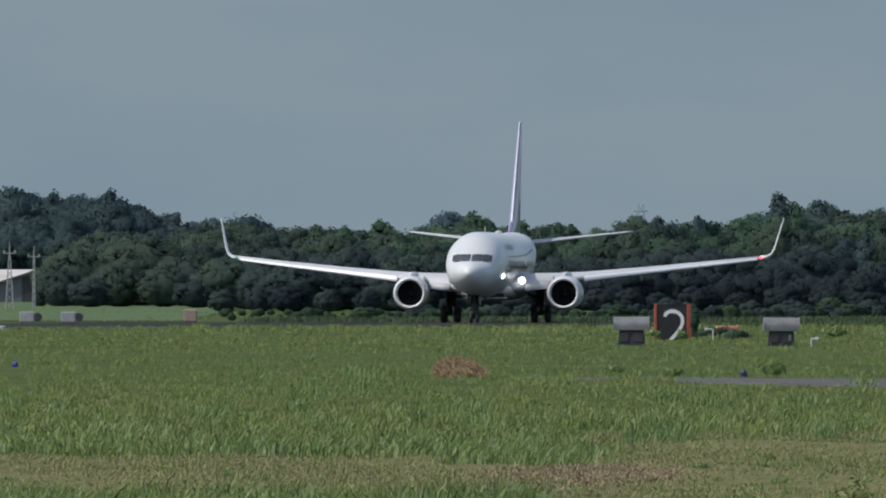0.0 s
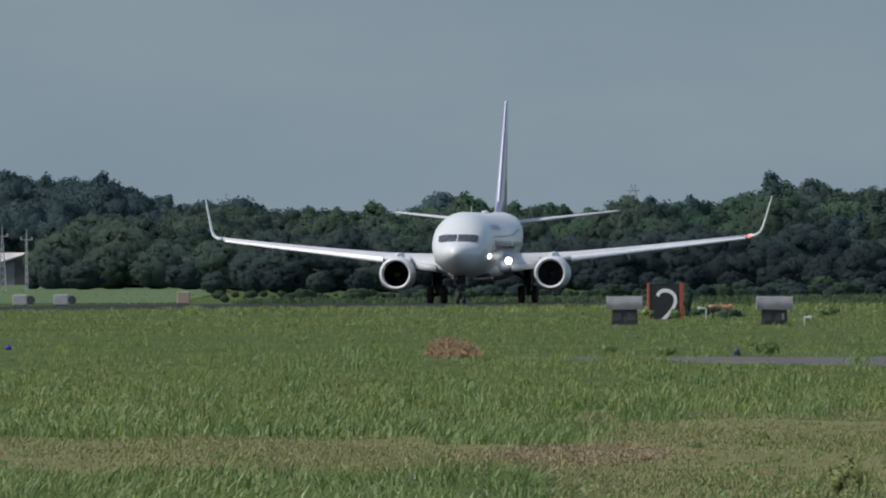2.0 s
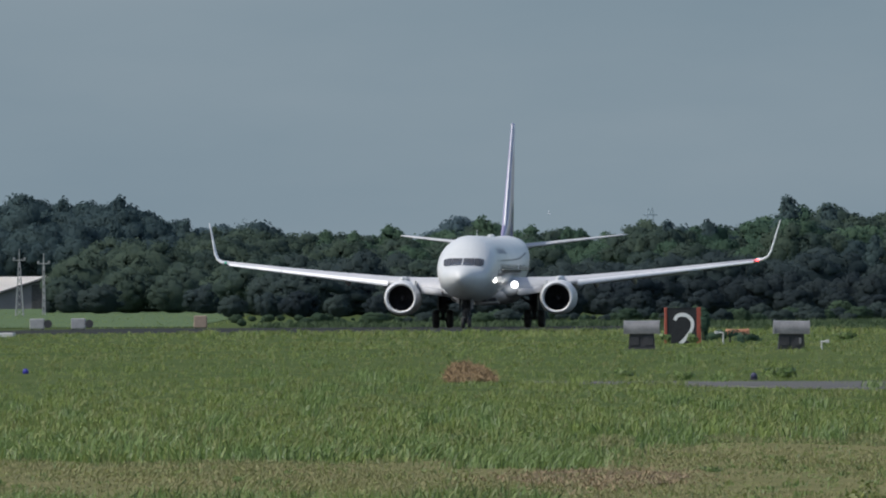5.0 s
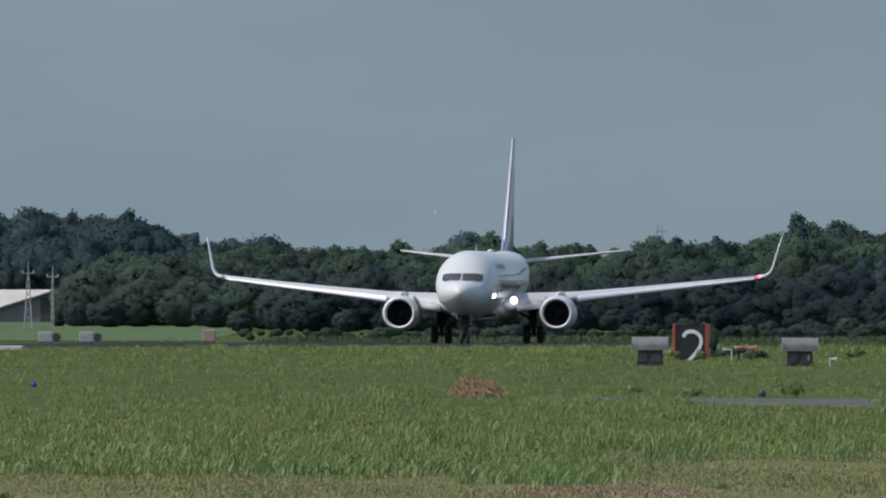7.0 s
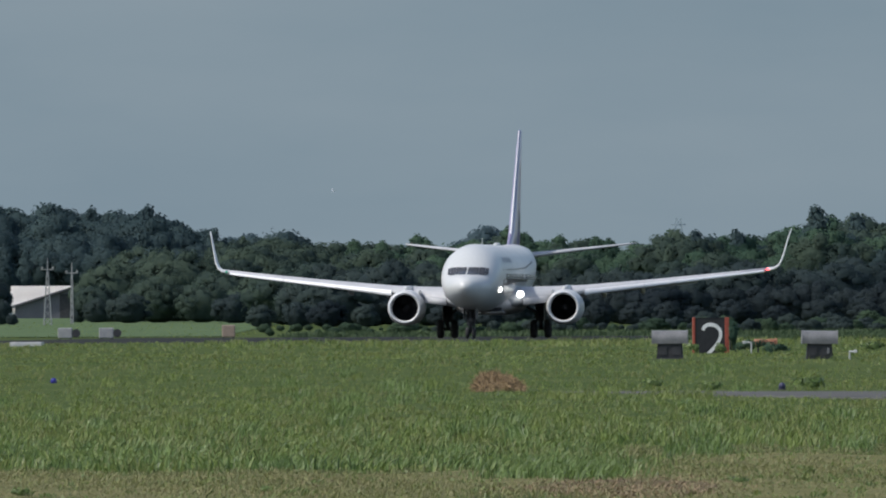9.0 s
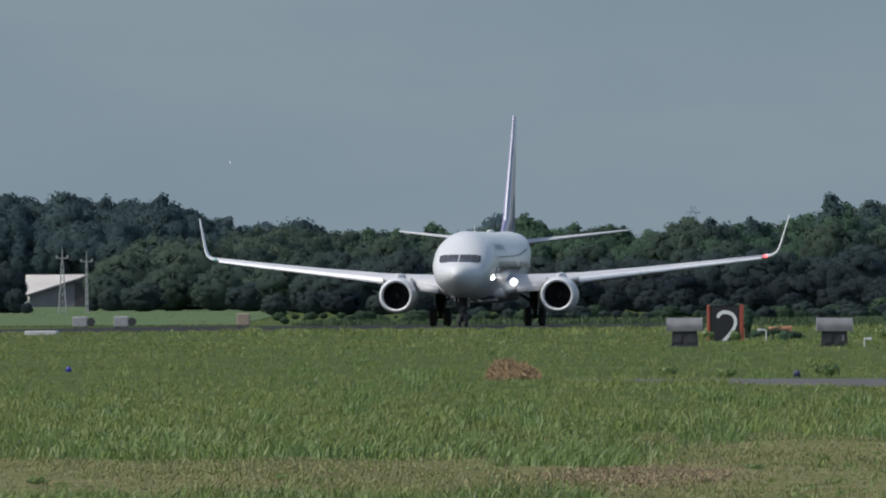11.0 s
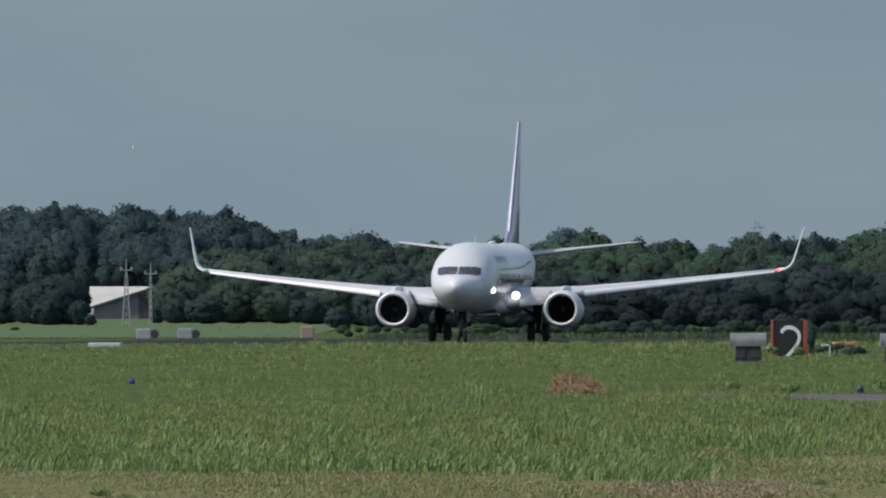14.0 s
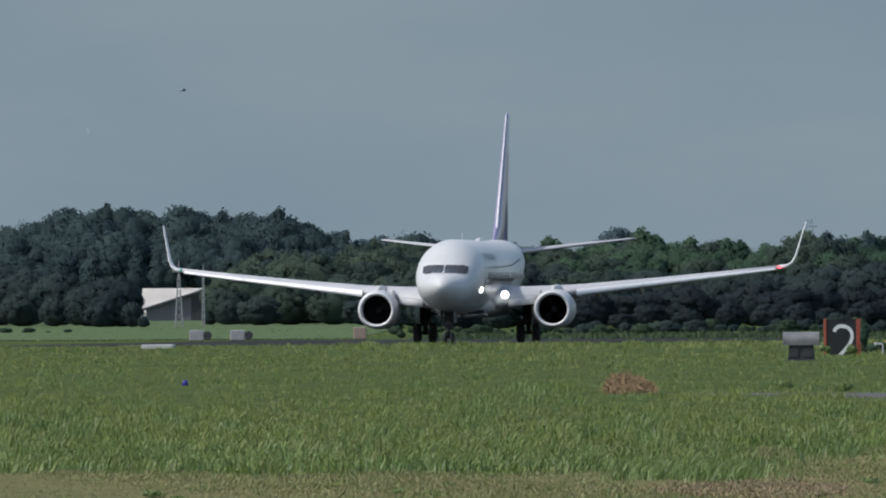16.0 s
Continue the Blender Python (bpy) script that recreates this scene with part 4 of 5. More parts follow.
def build_pylon(u, v, d):
    z0 = ground_z(d)
    h = level(v, d) - z0
    py = empty("power_pylon", pose(side(u, d), d, z0), "hazy grey lattice power pylon far behind the trees", "pylon", "far pylons")
    for sx, sy in ((-1, -1), (1, -1), (1, 1), (-1, 1)):
        bm = bmesh.new()
        tube(bm, (sx * 2.4, sy * 2.4, 0), (sx * 0.4, sy * 0.4, h), 0.12, 0.08, 6)
        part("leg", bm, HAZESTEEL, py)
    for i in range(9):
        k, k2 = i / 9, (i + 1) / 9
        w, w2 = 2.4 - 2.0 * k, 2.4 - 2.0 * k2
        for q in (-1, 1):
            bm = bmesh.new()
            tube(bm, (q * w, -w, h * k), (-q * w2, -w2, h * k2), 0.06, n=5)
            part("brace", bm, HAZESTEEL, py)
    for k, l in ((0.93, 1.3),):
        bm = bmesh.new()
        tube(bm, (-l, 0, h * k), (l, 0, h * k), 0.10, n=6)
        part("crossarm", bm, HAZESTEEL, py)


build_pylon(1134, 362, 2900)
build_pylon(-262, 352, 2900)


# ---- lights and markers in the field ----
def build_approach_box(u, d, w, h, label, material, dark=True):
    b = empty("light_housing", pose(side(u, d), d, ground_z(d) + 0.02), label, "light housing", "runway light housings")
    bm = bmesh.new()
    box(bm, (-w / 2, -0.35, 0.08), (w / 2, 0.35, h), 0.06)
    hull = part("housing", bm, material, b)
    for k in (-w * 0.35, w * 0.35):
        bm = bmesh.new()
        tube(bm, (k, 0, -0.1), (k, 0, 0.1), 0.05, n=8)
        part("foot", bm, STAND, b)
    if dark:
        bm = bmesh.new()
        tube(bm, (w / 2 + 0.22, -0.36, h * 0.55), (w / 2 + 0.22, 0.3, h * 0.55), h * 0.34, n=18)
        part("hood", bm, STAND, hull, "black round hood")


build_approach_box(48, 985, 0.92, 0.74, "pale box-shaped light housing with a black hood", PALEGREY)
build_approach_box(121, 985, 0.92, 0.74, "pale box-shaped light housing with a black hood", PALEGREY)
build_approach_box(337, 1005, 0.84, 0.86, "tan box-shaped light housing", TAN, False)


def build_papi(m, plate):
    p = empty("precision_light", m, "grey half-round light unit on a dark stand in the grass", "runway light", "glide path lights")
    bm = bmesh.new()
    prof = [(-0.30, 0.47)] + [(0.30 * math.cos(q), 0.58 + 0.26 * math.sin(q)) for q in (math.pi - math.pi * i / 14 for i in range(15))] + [(0.30, 0.47)]
    rings(bm, [[(x, y, z) for y, z in prof] for x in (-0.49, -0.47, 0.47, 0.49)])
    cover = part("cover", bm, HOUSING, p, "grey weathered rounded cover")
    for x in (-0.505, 0.47):
        bm = bmesh.new()
        pr = [(1.05 * y, 0.58 + 1.05 * (z - 0.58)) for y, z in prof]
        rings(bm, [[(k, y, z) for y, z in pr] for k in (x, x + 0.035)])
        part("end_cap", bm, HOUSING, cover)
    bm = bmesh.new()
    rings(bm, [[(sx * w, sy * 0.24, z) for sx, sy in ((-1, -1), (1, -1), (1, 1), (-1, 1))] for z, w in ((-0.15, 0.40), (0.05, 0.37), (0.47, 0.34))])
    stand = part("stand", bm, STAND, p, "dark stand")
    for x in (-0.2, 0.2):
        bm = bmesh.new()
        box(bm, (x - 0.13, -0.262, 0.14), (x + 0.13, -0.245, 0.40), 0.006)
        part("lens_panel", bm, STAND, stand)
    if plate:
        bm = bmesh.new()
        box(bm, (0.20, -0.28, 0.20), (0.27, -0.262, 0.36), 0.008)
        part("marking_plate", bm, HOUSING, stand, "small pale plate")
    bm = bmesh.new()
    box(bm, (-0.52, -0.36, -0.05), (0.44, 0.3, 0.045), 0.015)
    part("base_slab", bm, STAND, p)
    return p


D_PAPI = 446.0
build_papi(pose(side(1118, D_PAPI), D_PAPI, ground_z(D_PAPI) - 0.03, 0, 0, -3), False)
build_papi(pose(side(1378, D_PAPI), D_PAPI - 3, ground_z(D_PAPI) - 0.05, 0, 1, 2), True)


def build_sign():
    d = 500.0
    z0 = ground_z(d)
    s = empty("distance_sign", pose(side(1192, d), d, z0, 0, 0, 4), "black distance board with a white 2 and faded red side posts", "sign")
    top = level(540, d) - z0
    bm = bmesh.new()
    box(bm, (-0.52, -0.03, 0.0), (0.46, 0.05, top), 0.01)
    board = part("board", bm, BOARD, s, "black painted board")
    for x, w in ((-0.555, 0.05), (0.50, 0.085)):
        bm = bmesh.new()
        box(bm, (x - w, -0.05, -0.3), (x + w * 0.6, 0.12, top + 0.03), 0.012)
        part("post", bm, REDPOST, s, "faded red side post")
    bm = bmesh.new()
    box(bm, (-0.52, -0.04, top), (0.46, 0.05, top + 0.025), 0.006)
    part("top_rail", bm, BOARD, s)
    # brace and lamp box behind the board
    bm = bmesh.new()
    tube(bm, (0.62, 0.1, top * 0.9), (0.82, 0.6, 0.0), 0.03, n=6)
    box(bm, (0.60, 0.1, 0.1), (0.78, 0.4, top * 0.75), 0.03)
    part("back_brace", bm, STAND, s)
    # the figure 2 as a brushed stroke; its foot is lost in the grass
    arc = [(-0.33, 0.80), (-0.27, 0.90), (-0.14, 0.965), (0.03, 0.965), (0.20, 0.90), (0.31, 0.77), (0.32, 0.60), (0.25, 0.44), (0.12, 0.28), (-0.04, 0.13), (-0.18, 0.0), (-0.26, -0.09)]
    path = []
    for k in range(len(arc) - 1):
        p0, p1, p2, p3 = (Vector(arc[min(max(k + q, 0), len(arc) - 1)]) for q in (-1, 0, 1, 2))
        for f in (0.0, 0.25, 0.5, 0.75):
            path.append(0.5 * (2 * p1 + (p2 - p0) * f + (2 * p0 - 5 * p1 + 4 * p2 - p3) * f * f + (3 * p1 - p0 - 3 * p2 + p3) * f ** 3))
    loops = []
    for k, p in enumerate(path):
        t = (path[min(k + 1, len(path) - 1)] - path[max(k - 1, 0)]).normalized()
        nx = Vector((-t.y, t.x))
        wa, wb = (0.060 + 0.014 * noise.noise(Vector((k * 0.9, q, 0.0))) for q in (0.0, 5.0))
        a, b = p + nx * wa, p - nx * wb
        a.x, b.x = a.x * 0.86, b.x * 0.86
        dz = top - 1.17
        loops.append([(a.x, -0.036, a.y + dz), (b.x, -0.036, b.y + dz), (b.x, -0.029, b.y + dz), (a.x, -0.029, a.y + dz)])
    part("digit", rings(bmesh.new(), loops), DIGIT, board, "white painted figure 2")


def build_orange_marker():
    d = 505.0
    o = empty("orange_marker", pose(side(1286, d), d, ground_z(d), 0, 0, 8), "orange box-shaped marker lying in the weeds", "marker")
    bm = bmesh.new()
    box(bm, (-0.34, -0.15, 0.26), (0.30, 0.15, 0.44), 0.03)
    body = part("body", bm, ORANGE, o)
    bm = bmesh.new()
    box(bm, (0.30, -0.10, 0.24), (0.40, 0.10, 0.46), 0.03)
    part("end_cap", bm, ORANGE, body)
    for x in (-0.22, 0.2):
        bm = bmesh.new()
        tube(bm, (x, 0, -0.1), (x, 0, 0.3), 0.035, n=8)
        part("foot", bm, STAND, o)


def build_pipe(u, v, d, arm, label):
    z0 = ground_z(d)
    h = level(v, d) - z0
    p = empty("pipe_stand", pose(side(u, d), d, z0), label, "pipe", "field pipes")
    bm = bmesh.new()
    tube(bm, (0, 0, -0.1), (0, 0, h), 0.026, n=8)
    part("post", bm, PALE, p)
    bm = bmesh.new()
    tube(bm, (-0.02, 0, h), (arm, 0, h), 0.028, n=8)
    part("arm", bm, PALE, p)
    bm = bmesh.new()
    box(bm, (arm - 0.05, -0.05, h - 0.04), (arm + 0.05, 0.05, h + 0.05), 0.015)
    part("fitting", bm, PALE, p)


def build_edge_light(u, v, d, label, material):
    z0 = ground_z(d)
    b = empty("edge_light", pose(side(u, d), d, z0), label, "edge light", "taxiway edge lights")
    z = level(v, d) - z0
    bm = bmesh.new()
    tube(bm, (0, 0, -0.1), (0, 0, z - 0.16), 0.03, n=10)
    part("stem", bm, STAND, b)
    bm = bmesh.new()
    lathe(bm, [(0.0, z), (0.04, z - 0.01), (0.065, z - 0.045), (0.072, z - 0.12), (0.05, z - 0.13)], 18, "Z")
    part("lens", bm, material, b, "blue glass lens", smooth=True)
    bm = bmesh.new()
    lathe(bm, [(0.0, z - 0.125), (0.082, z - 0.128), (0.082, z - 0.16), (0.04, z - 0.2), (0, z - 0.2)], 18, "Z")
    part("collar", bm, PALE if material == BLUE else STAND, b, smooth=True)


build_sign()
build_orange_marker()
build_pipe(1262, 583, 492, -0.22, "thin pale pipe stand with a side arm")
build_pipe(1436, 600, 440, 0.16, "thin pale bent pipe in the grass")
build_edge_light(27, 640, 352, "blue taxiway edge light in the grass", BLUE)
build_edge_light(1316, 654, 318, "dusty dark blue taxiway edge light beside the road", DARKBLUE)


# ---- weeds and the heap of hay ----
def leafy_weed(name, u, d, w, h, material, label, seed, sprays=320, size=0.05):
    rng = np.random.default_rng(seed)
    ob = empty(name, pose(side(u, d), d, ground_z(d)), label, "weed", "weeds")
    lobes = [((rng.uniform(-w, w) * 0.7, rng.uniform(-0.2, 0.2), h * rng.uniform(0.25, 0.7)), (w * 0.34, 0.2, h * 0.3)) for _ in range(7)]
    c = new("leaves", spray_mesh("leaves", lobes, sprays, size, material, core=0.5, seed=seed))
    c.parent = ob
    bm = bmesh.new()
    for i in range(6):
        x = rng.uniform(-w, w) * 0.7
        tube(bm, (x, 0, -0.05), (x + rng.uniform(-0.1, 0.1), 0, h * rng.uniform(0.6, 0.95)), 0.008, 0.004, 5)
    tagged(part("stems", bm, LUSH, ob), kind="stuff")


leafy_weed("climbing_weed", 1230, 499, 0.15, 1.12, LEAF_C, "green weeds climbing a sign post", 3, 420)
leafy_weed("weed_bush", 1262, 498, 0.62, 0.42, LEAF_C, "low green weeds behind a marker", 4)
leafy_weed("weed_bush", 1300, 496, 0.50, 0.36, LEAF_C, "low green weeds beside a marker", 5)
leafy_weed("weed_bush", 1160, 498, 0.20, 0.36, LUSH, "green weeds before a sign", 6, 160)
leafy_weed("weed_bush", 1207, 497, 0.20, 0.36, LUSH, "green weeds before a sign", 26, 200)
leafy_weed("weed_bush", 1372, 316, 0.42, 0.28, LUSH, "dark green weeds beside the road", 7, 240, 0.045)
leafy_weed("weed_bush", 1480, 520, 0.5, 0.3, LUSH, "dark green low weeds", 8)
leafy_weed("weed_bush", 1512, 113, 0.16, 0.30, OLIVE, "tall leafy weed in mown grass", 12, 260, 0.018)
leafy_weed("weed_bush", 1440, 108, 0.12, 0.14, OLIVE, "leafy weed in mown grass", 16, 160, 0.016)
leafy_weed("weed_bush", 405, 141, 0.06, 0.07, LUSH, "small dark weed in mown grass", 17, 80, 0.013)
leafy_weed("weed_bush", 492, 147, 0.04, 0.06, LUSH, "small dark weed in mown grass", 18, 60, 0.012)
leafy_weed("weed_bush", 1240, 146, 0.12, 0.09, LUSH, "small dark weed in mown grass", 19, 110, 0.014)
leafy_weed("weed_bush", 1090, 330, 0.28, 0.2, LUSH, "dark green weeds growing over the road", 20, 200, 0.03)
leafy_weed("weed_bush", 1190, 315, 0.22, 0.2, LUSH, "dark green weeds growing over the road", 21, 160, 0.03)
leafy_weed("weed_bush", -35, 137, 0.10, 0.10, LUSH, "small leafy weed in mown grass", 13, 120, 0.016)
leafy_weed("weed_bush", 8, 136, 0.07, 0.07, LUSH, "small leafy weed in mown grass", 14, 90, 0.015)


def build_hay():
    d = 318.0
    rng = np.random.default_rng(21)
    heap = empty("hay_heap", pose(side(815, d), d, ground_z(d)), "low heap of dry brown hay in the grass", "hay")
    bm = bmesh.new()
    r = bmesh.ops.create_uvsphere(bm, u_segments=32, v_segments=14, radius=1.0)
    for v in bm.verts:
        f = 1 + 0.18 * noise.noise(v.co * 2.3)
        v.co = Vector((v.co.x * 0.46 * f, v.co.y * 0.40 * f, max(-0.05, v.co.z * 0.21 * f * (1 - 0.34 * v.co.x))))
    part("heap", bm, LITTER, heap, smooth=True)
    n = 1100
    q, k = rng.uniform(0, 6.28, n), np.sqrt(rng.uniform(0, 1.15, n))
    p = np.stack([0.50 * k * np.cos(q), 0.5 * k * np.sin(q), 0.29 * (1 - 0.38 * k * np.cos(q)) * np.sqrt(np.maximum(0.0, 1.02 - np.minimum(k, 1.0) ** 2)) + rng.uniform(-0.02, 0.05, n) * (1 + 1.2 * np.sin(9 * q) * (k > 0.4))], axis=1)
    a = rng.normal(size=(n, 3)) * (1, 1, 1.0)
    a /= np.linalg.norm(a, axis=1)[:, None]
    l, w = rng.uniform(0.07, 0.20, n)[:, None], 0.011
    sidev = np.cross(a, (0, -1, 0.3))
    v = np.stack([p - a * l, p + sidev * w, p + a * l, p - sidev * w], axis=1).reshape(-1, 3)
    me = bpy.data.meshes.new("loose_hay")
    me.from_pydata(v.tolist(), [], [(4 * i, 4 * i + 1, 4 * i + 2, 4 * i + 3) for i in range(n)])
    me.materials.append(STRAW)
    ob = tagged(new("loose_hay", me), kind="stuff")
    ob.parent = heap


build_hay()


# ---- the grass field ----
def patch(u, v):
    """Slow random field in bearing and distance, 0 to 1."""
    return 0.5 + 0.5 * noise.noise(Vector((u * 0.004, v * 0.02, 3.1)))


def dryness(u, v):
    """Share of mown, dry grass at a bearing and depth."""
    w = 9 * noise.noise(Vector((u * 0.006, 0.3, 1.7))) + 4 * noise.noise(Vector((u * 0.03, 0.7, 2.7)))
    near = 893 + w + 100 * smoothstep(1075, 1110, u)
    band = smoothstep(803 + w, 812 + w, v) * (1 - smoothstep(near - 5, near + 4, v))
    right = smoothstep(935, 985, u) * smoothstep(762 + w, 774 + w, v) * (1 - smoothstep(985, 1010, v)) * 0.62
    clump = smoothstep(780, 810, u) * (1 - smoothstep(990, 1020, u)) * (1 - smoothstep(818, 827, v))
    mixed = 1 - 0.35 * smoothstep(1150, 1300, u)
    return min(0.92, max(band * 0.88 * mixed, right) * (1 - clump) * (0.92 + 0.5 * noise.noise(Vector((u * 0.015, v * 0.05, 9.0)))))


def bareness(u, v):
    """Nearness to the bare brown patches, 0 to 1."""
    return min(1.0, sum(a * math.exp(-((u - p) / q) ** 2 - ((v - r) / k) ** 2) for a, p, q, r, k in (
        (1.1, 1050, 130, 848, 15), (0.5, 560, 60, 832, 8), (0.35, 400, 90, 850, 7), (0.35, 130, 90, 852, 6), (0.45, 1420, 90, 880, 16), (0.4, 1330, 60, 862, 8))))


def blades(name, tufts, per, material, label, rng):
    """tufts: rows of x, y, z, length, width, lean. One bent blade is a quad and a tip."""
    t = np.repeat(np.array(tufts), per, axis=0)
    n = len(t)
    q = rng.uniform(0, 2 * np.pi, n)
    off = rng.normal(size=(n, 2)) * (t[:, 3] * 0.30)[:, None]
    base = np.stack([t[:, 0] + off[:, 0], t[:, 1] + off[:, 1], t[:, 2] - 0.02], axis=1)
    ln = t[:, 3] * rng.uniform(0.45, 1.15, n)
    lean = t[:, 5] * rng.uniform(0.3, 1.5, n)
    sway = 0.22 * np.sin(t[:, 0] * 1.3 + t[:, 1] * 0.21) + 0.14
    dx, dy = np.cos(q) * lean + sway, np.sin(q) * lean
    mid = base + np.stack([dx * ln * 0.35, dy * ln * 0.35, ln * 0.62], axis=1)
    tip = base + np.stack([dx * ln, dy * ln, ln * np.clip(1.05 - 0.45 * lean, 0.35, 1.1)], axis=1)
    turn = rng.uniform(-0.9, 0.9, n)
    wv = np.stack([np.cos(turn), np.sin(turn), np.zeros(n)], axis=1) * (t[:, 4] * rng.uniform(0.6, 1.3, n))[:, None]
    v = np.stack([base - wv * 0.5, base + wv * 0.5, mid + wv * 0.42, mid - wv * 0.42, tip], axis=1).reshape(-1, 3)
    k = np.arange(n) * 5
    quads = np.stack([k, k + 1, k + 2, k + 3], axis=1)
    tris = np.stack([k + 3, k + 2, k + 4], axis=1)
    me = bpy.data.meshes.new(name)
    me.vertices.add(len(v))
    me.vertices.foreach_set("co", v.ravel())
    me.loops.add(7 * n)
    me.loops.foreach_set("vertex_index", np.concatenate([quads, tris], axis=1).ravel())
    me.polygons.add(2 * n)
    me.polygons.foreach_set("loop_start", np.stack([np.arange(n) * 7, np.arange(n) * 7 + 4], axis=1).ravel())
    me.update(calc_edges=True)
    me.materials.append(material)
    return tagged(new(name, me), label, "grass", kind="stuff")


def build_grass():
    rng = np.random.default_rng(5)
    green, lush, olive, dry, litter = [], [], [], [], []
    n = 74000
    us, vs = rng.uniform(-380, 1640, n), 574 + 400 * rng.uniform(0, 1, n) ** 0.95
    for u, v in zip(us, vs):
        d = 1.6 * LENS / (v - 528)
        if d > 470:
            d = 470 + (d - 470) * 0.52
        if d > 690:
            continue
        x = side(u, d)
        # keep the road clear
        line_y = 318 - x * 2.75 if x < 16 else 274 - (x - 16) * 2
        if u > 960 and abs(d - line_y) < min(16.0, 1 + (u - 960) * 0.026) and rng.random() < (0.25 if u < 1000 else 0.6 if u < 1085 else 0.12 if u < 1190 else 0.97):
            continue
        low = (abs(u - 27) < 19 and 645 < v < 692) or (abs(u - 1316) < 12 and 660 < v < 690)
        if ((abs(u - 1118) < 34 or abs(u - 1378) < 34) and 620 < v < 644 and rng.random() < 0.55):
            continue
        z = ground_z(d)
        thin = d * 0.85 / LENS
        tone = patch(u, v)
        dr = dryness(u, v)
        r = rng.random()
        bare = bareness(u, v)
        if dr > 0.1 and r < max(dr, bare * 0.9):
            if rng.random() < bare * 0.85:
                if rng.random() < 0.6:
                    litter.append((x, d, z + 0.02, rng.uniform(0.03, 0.06), 0.007, 1.6))
            else:
                dry.append((x, d, z + 0.012, rng.uniform(0.03, 0.075), 0.0065, 1.0))
            continue
        tall = 0.5 + 0.5 * noise.noise(Vector((x * 0.5, d * 0.08, 6.0)))
        near = smoothstep(715, 790, v)
        ln = 0.085 + 0.085 * tall + 0.06 * near + (0.03 if v > 855 else 0.0)
        if dr > 0.15:
            ln *= 0.36
        far = smoothstep(340, 480, d)
        ln = ln * (1 - far) + (0.09 + 0.07 * tall + 0.11 * smoothstep(520, 570, d) * smoothstep(180, 420, u)) * far
        clump = noise.noise(Vector((u * 0.03, v * 0.11, 2.0)))
        ln *= 1.0 + 0.75 * clump
        if clump < -0.15 and v > 640 and rng.random() < 0.5:
            continue
        if low:
            ln = 0.05
        row = (x, d, z, ln, (0.0085 + 0.0035 * near if v > 640 else max(0.0085, thin)) * rng.uniform(0.7, 1.3), 0.55 + 0.45 * rng.random())
        warm = noise.noise(Vector((u * 0.007, v * 0.045, 8.0)))
        share = 0.12 + 0.66 * near * smoothstep(-0.2, 0.35, tone - 0.5 + 0.8 * clump)
        r = rng.random()
        (lush if r < share else olive if r < share + 0.30 + 0.6 * warm else green).append(row)
        if rng.random() < 0.05:
            dry.append((x, d, z, ln * 1.05, max(0.007, thin * 0.7), 0.4))
    spots = [(655, 668, 24, 0.34), (440, 660, 20, 0.30), (690, 662, 14, 0.28), (905, 818, 40, 0.22), (950, 824, 60, 0.25), (985, 828, 40, 0.24), (940, 812, 50, 0.2), (150, 800, 60, 0.2), (420, 802, 70, 0.2)] + [(rng.uniform(-300, 1560), rng.uniform(640, 780), rng.uniform(8, 26), rng.uniform(0.2, 0.3)) for _ in range(64)]
    for u0, v0, su, ln in spots:
        for _ in range(int(su * 2.2)):
            u, v = rng.normal(u0, su * 0.5), rng.normal(v0, 3.0)
            if (abs(u - 27) < 22 or abs(u - 1316) < 14) and 640 < v < 700:
                continue
            d = 1.6 * LENS / (v - 528)
            (lush if su > 15 else green).append((side(u, d), d, ground_z(d), ln * rng.uniform(0.6, 1.1), 0.011, 0.6))
    # short stubble over the mown strip
    for u, v in zip(rng.uniform(-380, 1640, 30000), rng.uniform(764, 930, 30000)):
        dr = dryness(u, v)
        bare = bareness(u, v)
        if rng.random() > dr * (1 - 0.5 * bare):
            continue
        d = 1.6 * LENS / (v - 528)
        row = (side(u, d), d, 0.03, rng.uniform(0.025, 0.065), 0.0055, 0.9)
        (dry if rng.random() < 0.72 + 0.3 * noise.noise(Vector((u * 0.02, v * 0.08, 5.0))) else olive).append(row)
    # taller blue-green grass before and behind the strip
    for u, v in zip(rng.uniform(-380, 1110, 3400), rng.uniform(892, 950, 3400)):
        if dryness(u, v) < 0.3 and noise.noise(Vector((u * 0.012, v * 0.05, 14.0))) > -0.28:
            d = 1.6 * LENS / (v - 528)
            lush.append((side(u, d), d, 0.01, rng.uniform(0.11, 0.20), 0.013, 0.45))
    for u, v in zip(rng.normal(910, 62, 900), rng.uniform(800, 828, 900)):
        d = 1.6 * LENS / (v - 528)
        lush.append((side(u, d), d, 0.01, rng.uniform(0.10, 0.22), 0.010, 0.45))
    for u, v in zip(rng.uniform(-380, 800, 2600), rng.uniform(775, 806, 2600)):
        if noise.noise(Vector((u * 0.01, v * 0.03, 17.0))) > -0.15:
            d = 1.6 * LENS / (v - 528)
            lush.append((side(u, d), d, 0.01, rng.uniform(0.10, 0.18), 0.010, 0.45))
    # grass grown over the near edge of the road
    for u in np.concatenate([rng.uniform(1083, 1192, 260), rng.uniform(900, 1003, 200)]):
        d = rng.uniform(286, 306)
        (green if rng.random() < 0.6 else olive).append((side(u, d), d, ground_z(d), rng.uniform(0.11, 0.19), 0.011, 0.6))
    # brown stalks thrown over the bare soil
    for _ in range(900):
        u, v = rng.normal(1050, 85), rng.normal(848, 9)
        d = 1.6 * LENS / (v - 528)
